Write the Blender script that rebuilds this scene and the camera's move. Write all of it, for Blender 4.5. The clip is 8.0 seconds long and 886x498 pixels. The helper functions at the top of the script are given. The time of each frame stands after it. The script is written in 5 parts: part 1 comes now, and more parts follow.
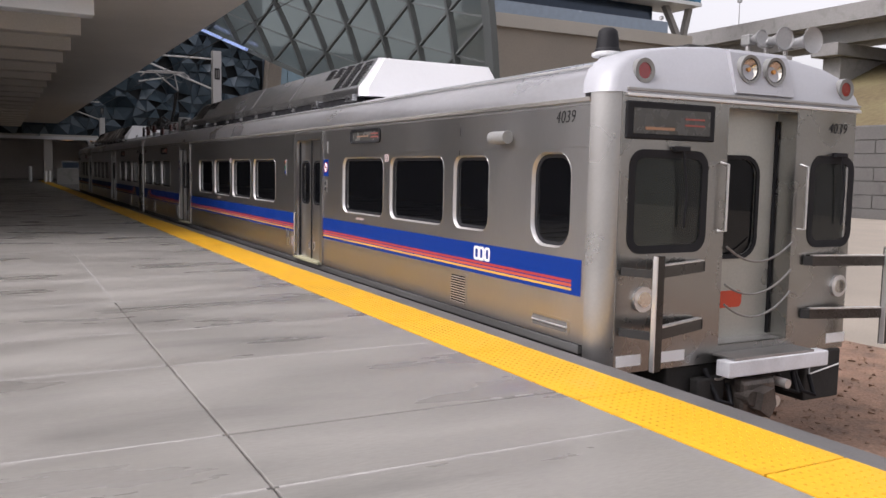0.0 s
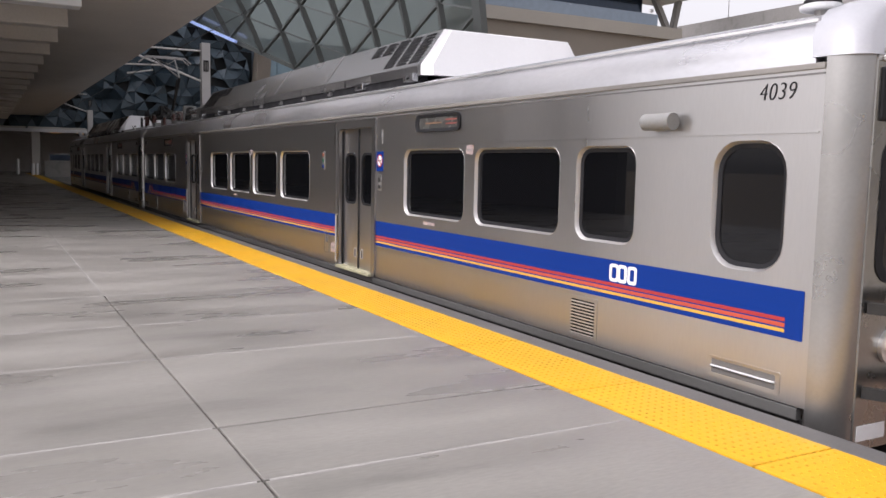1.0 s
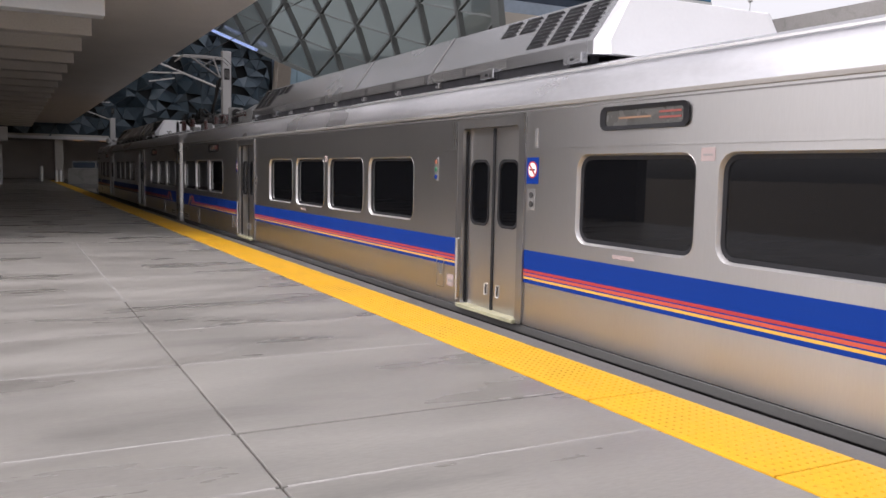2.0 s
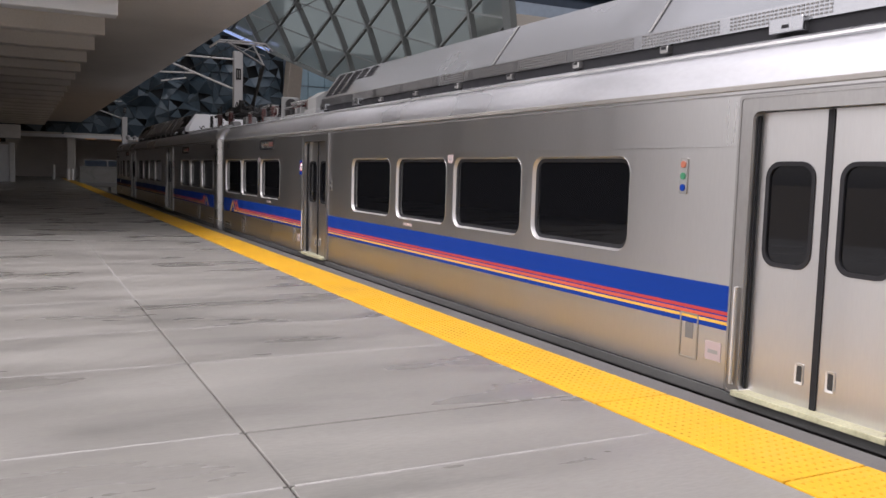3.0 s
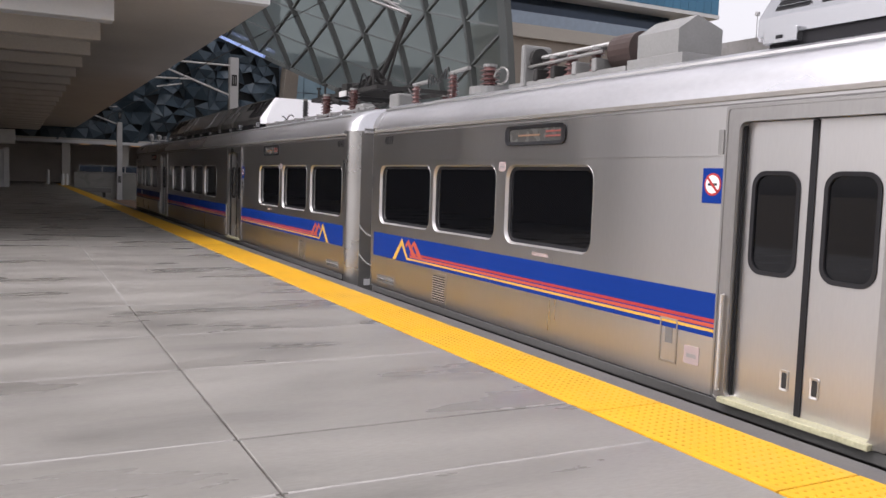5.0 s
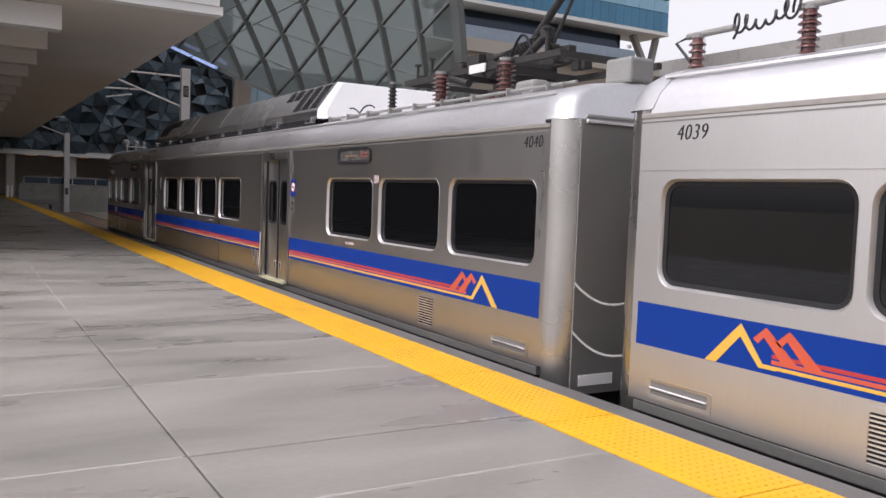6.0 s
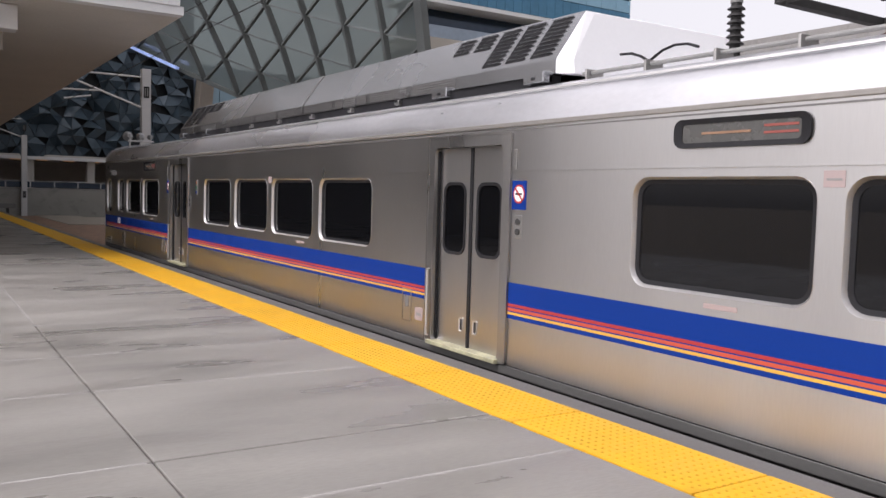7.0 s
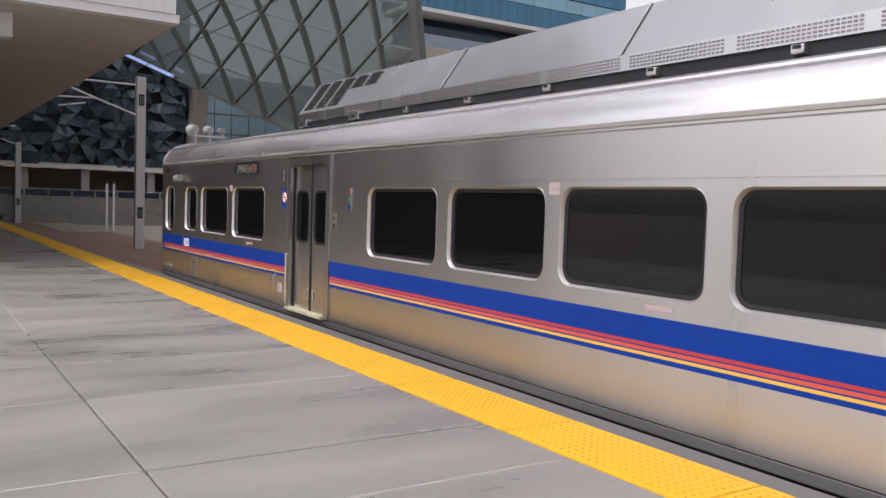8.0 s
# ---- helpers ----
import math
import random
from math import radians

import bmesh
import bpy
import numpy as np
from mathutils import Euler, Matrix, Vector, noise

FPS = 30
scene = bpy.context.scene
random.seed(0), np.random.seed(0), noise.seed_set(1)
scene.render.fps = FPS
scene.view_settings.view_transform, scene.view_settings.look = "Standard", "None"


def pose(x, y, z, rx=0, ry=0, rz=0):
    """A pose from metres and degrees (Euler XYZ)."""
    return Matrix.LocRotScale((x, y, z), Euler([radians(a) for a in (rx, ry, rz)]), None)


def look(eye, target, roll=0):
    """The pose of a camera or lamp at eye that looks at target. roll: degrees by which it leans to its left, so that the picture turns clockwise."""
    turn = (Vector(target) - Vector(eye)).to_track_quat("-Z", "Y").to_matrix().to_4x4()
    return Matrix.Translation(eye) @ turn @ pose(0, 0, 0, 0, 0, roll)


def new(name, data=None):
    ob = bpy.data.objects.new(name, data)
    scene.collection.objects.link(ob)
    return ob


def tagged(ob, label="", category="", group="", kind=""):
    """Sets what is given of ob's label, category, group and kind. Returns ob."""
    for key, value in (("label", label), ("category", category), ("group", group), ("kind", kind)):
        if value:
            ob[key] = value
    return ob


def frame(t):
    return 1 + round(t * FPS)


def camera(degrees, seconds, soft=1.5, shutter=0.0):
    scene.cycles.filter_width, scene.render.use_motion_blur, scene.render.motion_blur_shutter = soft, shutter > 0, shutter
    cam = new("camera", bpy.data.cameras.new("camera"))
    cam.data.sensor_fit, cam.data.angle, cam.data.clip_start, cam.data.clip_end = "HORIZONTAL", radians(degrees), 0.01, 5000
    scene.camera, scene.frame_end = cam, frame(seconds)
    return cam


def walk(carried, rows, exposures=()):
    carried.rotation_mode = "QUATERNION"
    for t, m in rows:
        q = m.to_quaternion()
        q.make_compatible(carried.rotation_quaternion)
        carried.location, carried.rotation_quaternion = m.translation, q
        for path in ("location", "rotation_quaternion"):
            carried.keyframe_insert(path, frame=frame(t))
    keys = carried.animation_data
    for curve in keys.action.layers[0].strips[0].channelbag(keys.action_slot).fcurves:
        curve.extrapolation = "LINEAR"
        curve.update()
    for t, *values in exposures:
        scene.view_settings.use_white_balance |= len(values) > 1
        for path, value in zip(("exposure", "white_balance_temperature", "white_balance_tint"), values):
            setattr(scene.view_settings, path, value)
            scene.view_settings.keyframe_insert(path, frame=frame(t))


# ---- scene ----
cam = camera(55.82, 8.0, soft=1.5)
EYE = (0, 0, 1.482)
PATH = [(t, pose(*EYE, 90 + p, r, y)) for t, y, p, r in (
    (0.0, -27.99, -5.27, -1.10),
    (0.5, -28.55, -5.77, -0.57),
    (1.0, -28.66, -5.75, -1.11),
    (1.5, -27.73, -5.35, -0.96),
    (3.0, -26.69, -5.20, -1.60),
    (3.5, -26.04, -5.01, -1.82),
    (4.0, -26.40, -4.88, -1.83),
    (4.5, -26.20, -4.91, -1.84),
    (6.0, -30.13, -3.69, -2.14),
    (6.5, -30.81, -3.39, -1.88),
    (7.0, -32.49, -3.62, -1.66),
    (7.5, -33.86, -3.31, -1.61),
    (8.0, -32.85, -3.00, -1.89),
)]
walk(cam, PATH, exposures=((0.0, 0.90, 6450, 18), (6.0, 0.90, 6450, 18), (7.5, 0.82, 6450, 18), (8.0, 0.82, 6450, 18)))

# ---------------- light: bright overcast sky ----------------
world = bpy.data.worlds.new("overcast_sky")
scene.world = world
world.use_nodes = True
wn = world.node_tree.nodes
sky = wn.new("ShaderNodeTexSky")
sky.sky_type, sky.sun_disc = 'NISHITA', False
sky.sun_elevation, sky.sun_rotation = radians(52), radians(-84)
sky.dust_density, sky.air_density = 4.0, 1.0
grey = wn.new("ShaderNodeHueSaturation")
grey.inputs["Saturation"].default_value = 0.10
world.node_tree.links.new(sky.outputs[0], grey.inputs["Color"])
# cloud cover: smoothly brighter towards the zenith
dirn = wn.new("ShaderNodeTexCoord")
split = wn.new("ShaderNodeSeparateXYZ")
cover = wn.new("ShaderNodeMapRange")
cover.inputs[1].default_value, cover.inputs[2].default_value = 0.0, 1.0
cover.inputs[3].default_value, cover.inputs[4].default_value = 0.85, 1.10
dim = wn.new("ShaderNodeVectorMath")
dim.operation = 'SCALE'
world.node_tree.links.new(dirn.outputs["Generated"], split.inputs[0])
world.node_tree.links.new(split.outputs[2], cover.inputs[0])
world.node_tree.links.new(grey.outputs[0], dim.inputs[0])
world.node_tree.links.new(cover.outputs[0], dim.inputs["Scale"])
world.node_tree.links.new(dim.outputs[0], wn["Background"].inputs[0])
wn["Background"].inputs[1].default_value = 0.15
sun = new("sun", bpy.data.lights.new("sun", 'SUN'))
sun.data.energy, sun.data.angle, sun.data.color = 0.5, radians(40), (1.0, 0.97, 0.93)
sun.matrix_world = look((-51.5, 5.4, 66), (0, 0, 0))

# ---------------- materials ----------------
def mat(name, color, rough=0.6, metal=0.0, var=0.15, scale=3.0, fine=60.0, bump=0.15, bump_dist=0.004,
        rough_var=0.15, stretch=(1, 1, 1), emit=None, strength=1.0, brushed=0.0, per_object=0.0, coat=0.0, tint=None, stain=0.0, spec=0.5):
    """A surface with stains at one scale, grain at another, uneven gloss and fine relief."""
    m = bpy.data.materials.new(name)
    m.use_nodes = True
    nt = m.node_tree
    n, l = nt.nodes, nt.links
    b = n["Principled BSDF"]
    b.inputs["Metallic"].default_value = metal
    b.inputs["Coat Weight"].default_value = coat
    b.inputs["Specular IOR Level"].default_value = spec
    if brushed:
        b.inputs["Anisotropic"].default_value, b.inputs["Anisotropic Rotation"].default_value = brushed, 0.25
        tg = n.new("ShaderNodeTangent")
        tg.direction_type, tg.axis = 'RADIAL', 'Z'
        l.new(tg.outputs[0], b.inputs["Tangent"])
    tc = n.new("ShaderNodeTexCoord")
    mp = n.new("ShaderNodeMapping")
    mp.inputs["Scale"].default_value = stretch
    l.new(tc.outputs["Object"], mp.inputs[0])
    big = n.new("ShaderNodeTexNoise")
    big.inputs["Scale"].default_value, big.inputs["Detail"].default_value = scale, 6
    small = n.new("ShaderNodeTexNoise")
    small.inputs["Scale"].default_value, small.inputs["Detail"].default_value = fine, 3
    for q in (big, small):
        l.new(mp.outputs[0], q.inputs["Vector"])
    mixn = n.new("ShaderNodeMix")
    mixn.inputs[0].default_value = 0.4
    l.new(big.outputs[0], mixn.inputs[2])
    l.new(small.outputs[0], mixn.inputs[3])
    src = mixn.outputs[0]
    if per_object:
        info = n.new("ShaderNodeObjectInfo")
        ad = n.new("ShaderNodeMath")
        ad.operation = 'MULTIPLY_ADD'
        ad.inputs[1].default_value = per_object
        l.new(info.outputs["Random"], ad.inputs[0])
        l.new(src, ad.inputs[2])
        src = ad.outputs[0]
    ramp = n.new("ShaderNodeValToRGB")
    e = ramp.color_ramp.elements
    e[0].position, e[1].position = 0.3, 0.7 + per_object
    dark = [c * (1 - var) for c in color]
    light = [min(1, c * (1 + var)) for c in color]
    if tint:
        dark = [c * (1 - var) * k for c, k in zip(color, tint)]
    e[0].color, e[1].color = (*dark, 1), (*light, 1)
    l.new(src, ramp.inputs[0])
    col = ramp.outputs[0]
    if stain:
        sn = n.new("ShaderNodeTexNoise")
        sn.inputs["Scale"].default_value, sn.inputs["Detail"].default_value, sn.inputs["Distortion"].default_value = 1.1, 8, 0.6
        l.new(mp.outputs[0], sn.inputs["Vector"])
        sr = n.new("ShaderNodeMapRange")
        sr.inputs[1].default_value, sr.inputs[2].default_value = 0.54, 0.72
        sr.inputs[3].default_value, sr.inputs[4].default_value = 1.0, 1.0 - stain
        l.new(sn.outputs[0], sr.inputs[0])
        mu = n.new("ShaderNodeVectorMath")
        mu.operation = 'SCALE'
        l.new(col, mu.inputs[0])
        l.new(sr.outputs[0], mu.inputs["Scale"])
        col = mu.outputs[0]
    l.new(col, b.inputs["Base Color"])
    rr_ = n.new("ShaderNodeMapRange")
    rr_.inputs[1].default_value, rr_.inputs[2].default_value = 0.3, 0.7
    rr_.inputs[3].default_value, rr_.inputs[4].default_value = max(0.03, rough - rough_var), min(1, rough + rough_var)
    l.new(big.outputs[0], rr_.inputs[0])
    l.new(rr_.outputs[0], b.inputs["Roughness"])
    if bump:
        bp = n.new("ShaderNodeBump")
        bp.inputs["Strength"].default_value, bp.inputs["Distance"].default_value = bump, bump_dist
        l.new(mixn.outputs[0], bp.inputs["Height"])
        l.new(bp.outputs[0], b.inputs["Normal"])
    if emit:
        b.inputs["Emission Color"].default_value = (*emit, 1)
        b.inputs["Emission Strength"].default_value = strength
    return m


def glass(name, tint, gloss=0.03, see=0.9, frosted=False):
    """A clear or tinted pane: seen through, with a mirror sheen that grows at grazing angles."""
    m = bpy.data.materials.new(name)
    m.use_nodes = True
    n, l = m.node_tree.nodes, m.node_tree.links
    n.clear()
    out = n.new("ShaderNodeOutputMaterial")
    tr_ = n.new("ShaderNodeBsdfTransparent")
    tr_.inputs[0].default_value = (*tint, 1)
    gl = n.new("ShaderNodeBsdfGlossy")
    gl.inputs["Roughness"].default_value = gloss
    df = n.new("ShaderNodeBsdfTranslucent" if frosted else "ShaderNodeBsdfDiffuse")
    df.inputs[0].default_value = (*[c * (0.75 if frosted else 0.6) for c in tint], 1)
    m1, m2 = n.new("ShaderNodeMixShader"), n.new("ShaderNodeMixShader")
    m1.inputs[0].default_value = see
    l.new(df.outputs[0], m1.inputs[1])
    l.new(tr_.outputs[0], m1.inputs[2])
    fr = n.new("ShaderNodeFresnel")
    fr.inputs[0].default_value = 1.45
    less = n.new("ShaderNodeMath")
    less.operation = 'MULTIPLY'
    less.inputs[1].default_value = 0.25 if frosted else 1.0
    l.new(fr.outputs[0], less.inputs[0])
    l.new(less.outputs[0], m2.inputs[0])
    l.new(m1.outputs[0], m2.inputs[1])
    l.new(gl.outputs[0], m2.inputs[2])
    l.new(m2.outputs[0], out.inputs[0])
    return m


STEEL = mat("brushed_stainless", (0.51, 0.501, 0.493), 0.31, 0.95, 0.05, 0.8, 45, 0.02, 0.001, 0.04, (1, 2.2, 0.25), brushed=0.6)
STEEL_DARK = mat("dull_stainless", (0.40, 0.39, 0.38), 0.42, 1.0, 0.12, 2.0, 50, 0.1, 0.002, 0.1)
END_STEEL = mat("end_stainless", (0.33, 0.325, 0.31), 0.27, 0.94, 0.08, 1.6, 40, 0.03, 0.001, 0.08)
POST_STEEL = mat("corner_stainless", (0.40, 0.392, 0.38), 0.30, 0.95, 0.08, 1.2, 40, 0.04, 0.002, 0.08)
TRIM = mat("window_trim", (0.60, 0.59, 0.58), 0.46, 0.9, 0.08, 3, 60, 0.05, 0.001, 0.06)
# end-wall steel with the shade between the cars put into its colour
INNER_END_SHADED = mat("shaded_inner_end_steel", (0.20, 0.195, 0.19), 0.42, 0.25, 0.1, 1.5, 40, 0.05, 0.002, 0.08)
LAMP_GREEN = mat("green_lamp", (0.02, 0.12, 0.06), 0.3, emit=(0.1, 0.9, 0.4), strength=0.03, bump=0)
GATE = mat("dark_gate_steel", (0.0706, 0.0664, 0.0622), 0.3, 0.75, 0.35, 4, 60, 0.15, 0.002, 0.1)
# near-black colour of an added unseen wall, for dark reflections in the steel
WALL_DARK = mat("unseen_dark_wall", (0.05, 0.048, 0.046), 0.8, 0.0, 0.15, 0.6, 20, 0.15, 0.006)
END_CONCRETE = mat("weathered_end_wall", (0.22, 0.216, 0.20), 0.8, 0.0, 0.25, 0.4, 20, 0.2, 0.006, stain=0.3)
STEEL_BRIGHT = mat("polished_trim", (0.80, 0.79, 0.78), 0.42, 1.0, 0.06, 3, 60, 0.05, 0.001, 0.05)
ROOF_STEEL = mat("roof_stainless", (0.609, 0.609, 0.63), 0.30, 0.88, 0.08, 1.2, 30, 0.08, 0.002, 0.08, (1, 0.4, 1), stain=0.12)
CAP_WHITE = mat("white_fibreglass", (0.3747, 0.379, 0.4053), 0.35, 0.0, 0.06, 2, 40, 0.05, 0.001, 0.1, coat=0.3)
HOOD = mat("aluminium_hood", (0.43, 0.435, 0.448), 0.24, 0.93, 0.04, 0.9, 40, 0.03, 0.001, 0.06)
HOOD_END = mat("white_hood_end", (0.88, 0.88, 0.89), 0.5, 0.0, 0.03, 1.5, 30, 0.05, 0.002, 0.1)
BLACK = mat("black_rubber", (0.012, 0.012, 0.014), 0.6, 0.0, 0.25, 5, 80, 0.1, 0.001, spec=0.25)
DARK = mat("dark_underframe", (0.022, 0.021, 0.02), 0.75, 0.1, 0.4, 3, 40, 0.4, 0.006)
SKIRT = mat("grey_skirt", (0.16, 0.155, 0.15), 0.6, 0.3, 0.2, 2, 50, 0.2, 0.003, stretch=(1, 0.3, 2))
BLUE = mat("blue_vinyl", (0.0033, 0.0299, 0.2075), 0.45, 0.0, 0.06, 1.5, 60, 0.03, 0.001, 0.08, spec=0.12)
RED = mat("red_vinyl", (0.3652, 0.0382, 0.0349), 0.4, 0.0, 0.06, 2, 60, 0.03, 0.001, 0.08, spec=0.25)
ORANGE = mat("orange_vinyl", (0.4648, 0.083, 0.0415), 0.4, 0.0, 0.06, 2, 60, 0.03, 0.001, 0.08, spec=0.25)
GOLD = mat("yellow_vinyl", (0.581, 0.3486, 0.0581), 0.4, 0.0, 0.08, 2, 60, 0.03, 0.001, 0.08, spec=0.25)
WHITE_VINYL = mat("white_vinyl", (0.80, 0.80, 0.80), 0.45, 0.0, 0.05, 2, 60, 0.02, 0.001, 0.08)
WINDOW = glass("tinted_window", (0.10, 0.105, 0.125), 0.02, 0.93)
CAB_GLASS = glass("cab_window", (0.32, 0.35, 0.33), 0.02, 0.9)
INSIDE = mat("car_interior", (0.16, 0.175, 0.20), 0.7, 0.0, 0.1, 2, 40, 0.05)
SEAT = mat("seat_fabric", (0.05, 0.07, 0.14), 0.85, 0.0, 0.2, 5, 90, 0.2)
RUST = mat("brown_insulator", (0.095, 0.034, 0.030), 0.3, 0.0, 0.2, 6, 80, 0.05, 0.001, coat=0.3)
GREY_PAINT = mat("grey_paint", (0.2046, 0.2046, 0.1984), 0.5, 0.0, 0.15, 3, 50, 0.1, 0.002, stain=0.2)
LED_RED = mat("red_led", (0.20, 0.05, 0.04), 0.5, emit=(1.0, 0.2, 0.14), strength=0.045, bump=0)
LED_AMBER = mat("amber_led", (0.20, 0.12, 0.075), 0.5, emit=(1.0, 0.45, 0.22), strength=0.045, bump=0)
LENS_RED = mat("red_lens", (0.22, 0.015, 0.015), 0.15, 0.0, 0.1, 20, 90, 0.05, coat=0.6)
BULB = mat("amber_bulb", (0.60, 0.28, 0.08), 0.2, 0.3, 0.2, 20, 60, 0.1)
LENS_CLEAR = mat("lamp_reflector", (0.75, 0.70, 0.62), 0.12, 0.9, 0.2, 25, 80, 0.3, 0.004)
CONCRETE = mat("platform_concrete", (0.2302, 0.2187, 0.1998), 0.36, 0.0, 0.24, 0.9, 35, 0.16, 0.004, 0.2, (0.45, 1.5, 1), per_object=0.12, stain=0.30)
EDGE_RUBBER = mat("platform_edge_rubber", (0.1037, 0.0996, 0.0971), 0.6, 0.0, 0.25, 2, 50, 0.3, 0.004, 0.15)
EDGE_CONCRETE = mat("edge_concrete", (0.1411, 0.1369, 0.1328), 0.6, 0.0, 0.2, 2, 50, 0.3, 0.004, 0.15)
CONCRETE_DARK = mat("soffit_concrete", (0.50, 0.475, 0.44), 0.8, 0.0, 0.12, 0.6, 20, 0.15, 0.006)
CONCRETE_PALE = mat("pale_concrete", (0.36, 0.335, 0.30), 0.8, 0.0, 0.12, 0.25, 12, 0.15, 0.01)
TAN_WALL = mat("tan_stone_wall", (0.235, 0.205, 0.175), 0.8, 0.0, 0.16, 0.2, 8, 0.2, 0.01)
FASCIA = mat("white_metal_fascia", (0.5976, 0.6059, 0.6142), 0.45, 0.0, 0.06, 0.6, 20, 0.05, 0.002)
TACTILE = mat("yellow_tactile", (0.664, 0.3569, 0.0133), 0.5, 0.0, 0.12, 1.6, 45, 0.12, 0.002, 0.12, per_object=0.08, stain=0.36, spec=0.3)
# darker than the tile: dome shading put into the colour, plus worn patches
TACTILE_DOME = mat("worn_shaded_dome", (0.5146, 0.2739, 0.0116), 0.6, 0.0, 0.3, 1.2, 20, 0.1, 0.001, 0.12, stain=0.55, spec=0.2)
BALLAST = mat("brown_gravel", (0.221, 0.1365, 0.0936), 0.95, 0.0, 0.55, 2.2, 28, 1.0, 0.05)
PAVING = mat("pale_paving", (0.27, 0.235, 0.195), 0.9, 0.0, 0.2, 0.5, 20, 0.3, 0.01)
GROUND = mat("ground_dirt", (0.20, 0.165, 0.12), 0.95, 0.0, 0.25, 0.1, 3, 0.4, 0.03)
GRASS = mat("dry_grass", (0.115, 0.10, 0.048), 0.95, 0.0, 0.5, 0.12, 2.5, 0.8, 0.1, tint=(1.4, 0.95, 0.9))
SHELL_STEEL = mat("shell_steel", (0.0871, 0.0954, 0.0938), 0.5, 0.2, 0.15, 0.6, 10, 0.05)
SHELL_GLASS = glass("shell_glass", (0.345, 0.40, 0.39), 0.08, 0.35, True)
SEALANT = mat("pale_joint_sealant", (0.2905, 0.2781, 0.2656), 0.7, 0.0, 0.3, 4, 60, 0.2)
FACET = mat("blue_facet_panel", (0.044, 0.068, 0.090), 0.45, 0.1, 0.35, 0.25, 5, 0.05, 0.01, 0.15, per_object=0.25)
FACET_FRAME = mat("facet_frame", (0.012, 0.016, 0.02), 0.6, 0.2, 0.2)
HOTEL_GLASS = mat("blue_curtain_glass", (0.05, 0.15, 0.24), 0.10, 0.5, 0.25, 0.08, 2, 0.0, rough_var=0.05, per_object=0.15)
DARK_GLASS = mat("dark_glass_band", (0.02, 0.035, 0.06), 0.12, 0.4, 0.25, 0.1, 2, 0.0, rough_var=0.05)
PALE_GLASS = mat("pale_blue_glass", (0.22, 0.33, 0.40), 0.2, 0.2, 0.15, 0.1, 2, 0.0, per_object=0.1)
HAZE_GLASS = mat("hazy_glass", (0.22, 0.27, 0.33), 0.2, 0.2, 0.15, 0.1, 2, 0.0)
HOTEL_BAND = mat("hotel_spandrel", (0.20, 0.36, 0.47), 0.2, 0.3, 0.15, 0.1, 2, 0.0, per_object=0.1)
ROAD_CONC = mat("bridge_concrete", (0.25, 0.242, 0.235), 0.85, 0.0, 0.15, 0.15, 6, 0.2, 0.01, stain=0.2)
POLE = mat("galvanised_pole", (0.4316, 0.4316, 0.4316), 0.5, 0.3, 0.1, 2, 30, 0.1, 0.002)
WIRE = mat("wire", (0.05, 0.05, 0.05), 0.5, 0.6, 0.1, 2, 30, 0)
RAIL = mat("rail_steel", (0.32, 0.24, 0.19), 0.4, 0.9, 0.2, 3, 30, 0.1)
BLUE_EDGE = mat("lit_blue_edge", (0.3, 0.4, 0.7), 0.4, emit=(0.30, 0.40, 0.75), strength=0.25, bump=0)
PINK = mat("pale_sticker", (0.34, 0.27, 0.265), 0.5, 0.0, 0.05, 3, 60, 0)
BOLLARD = mat("white_post", (0.6225, 0.6225, 0.6142), 0.5, 0.0, 0.08, 3, 40, 0.05)
CONCOURSE_LIGHT = mat("amber_diffuser", (0.5, 0.35, 0.2), 0.5, emit=(1.0, 0.55, 0.25), strength=0.25, bump=0)
RETAIN = mat("weathered_wall_panel", (0.115, 0.11, 0.105), 0.85, 0.0, 0.2, 0.3, 6, 0.2, 0.01, per_object=0.1, stain=0.25)
FRAME_STEEL = mat("door_frame_steel", (0.36, 0.35, 0.34), 0.32, 0.94, 0.10, 1.5, 45, 0.04, 0.001, 0.06, (1, 1, 0.3))
BUTTON = mat("dark_button", (0.06, 0.06, 0.06), 0.4, 0.5, 0.2, 10, 60, 0.1)
SILL = mat("grey_sill", (0.085, 0.083, 0.08), 0.55, 0.1, 0.15, 1.5, 50, 0.15, 0.003, stretch=(1, 0.3, 1), stain=0.25)
GUTTER = mat("gutter_metal", (0.30, 0.285, 0.265), 0.5, 0.6, 0.15, 1.5, 50, 0.08, 0.002, stretch=(1, 0.3, 1))
BEAM_WHITE = mat("scuffed_white_beam", (0.66, 0.665, 0.69), 0.45, 0.1, 0.12, 6, 50, 0.1, 0.002, stain=0.2)
CAST = mat("worn_cast_steel", (0.11, 0.095, 0.085), 0.45, 0.6, 0.5, 6, 50, 0.4, 0.006)
SIGN_INK = mat("dull_red_lamp", (0.30, 0.09, 0.05), 0.4, 0.0, 0.1, 3, 60, 0)
SIGN_RED = mat("red_patch", (0.55, 0.07, 0.03), 0.5, 0.0, 0.1, 3, 60, 0)

# ---------------- mesh helpers ----------------
def done(bm, name, material, parent=None, label="", smooth=False):
    me = bpy.data.meshes.new(name)
    bmesh.ops.recalc_face_normals(bm, faces=bm.faces)
    if smooth:
        for f in bm.faces:
            f.smooth = True
        for e in bm.edges:
            e.smooth = len(e.link_faces) != 2 or e.calc_face_angle(0) < 0.75
    bm.to_mesh(me)
    bm.free()
    me.materials.append(material)
    ob = new(name, me)
    ob.parent = parent
    if label:
        ob["label"] = label
    return ob


def part(name, bm, material, parent, label="", smooth=False):
    return done(bm, name, material, parent, label, smooth)


def thing(name, label, category, group="", at=(0, 0, 0)):
    e = new(name)
    e.location = at
    return tagged(e, label, category, group)


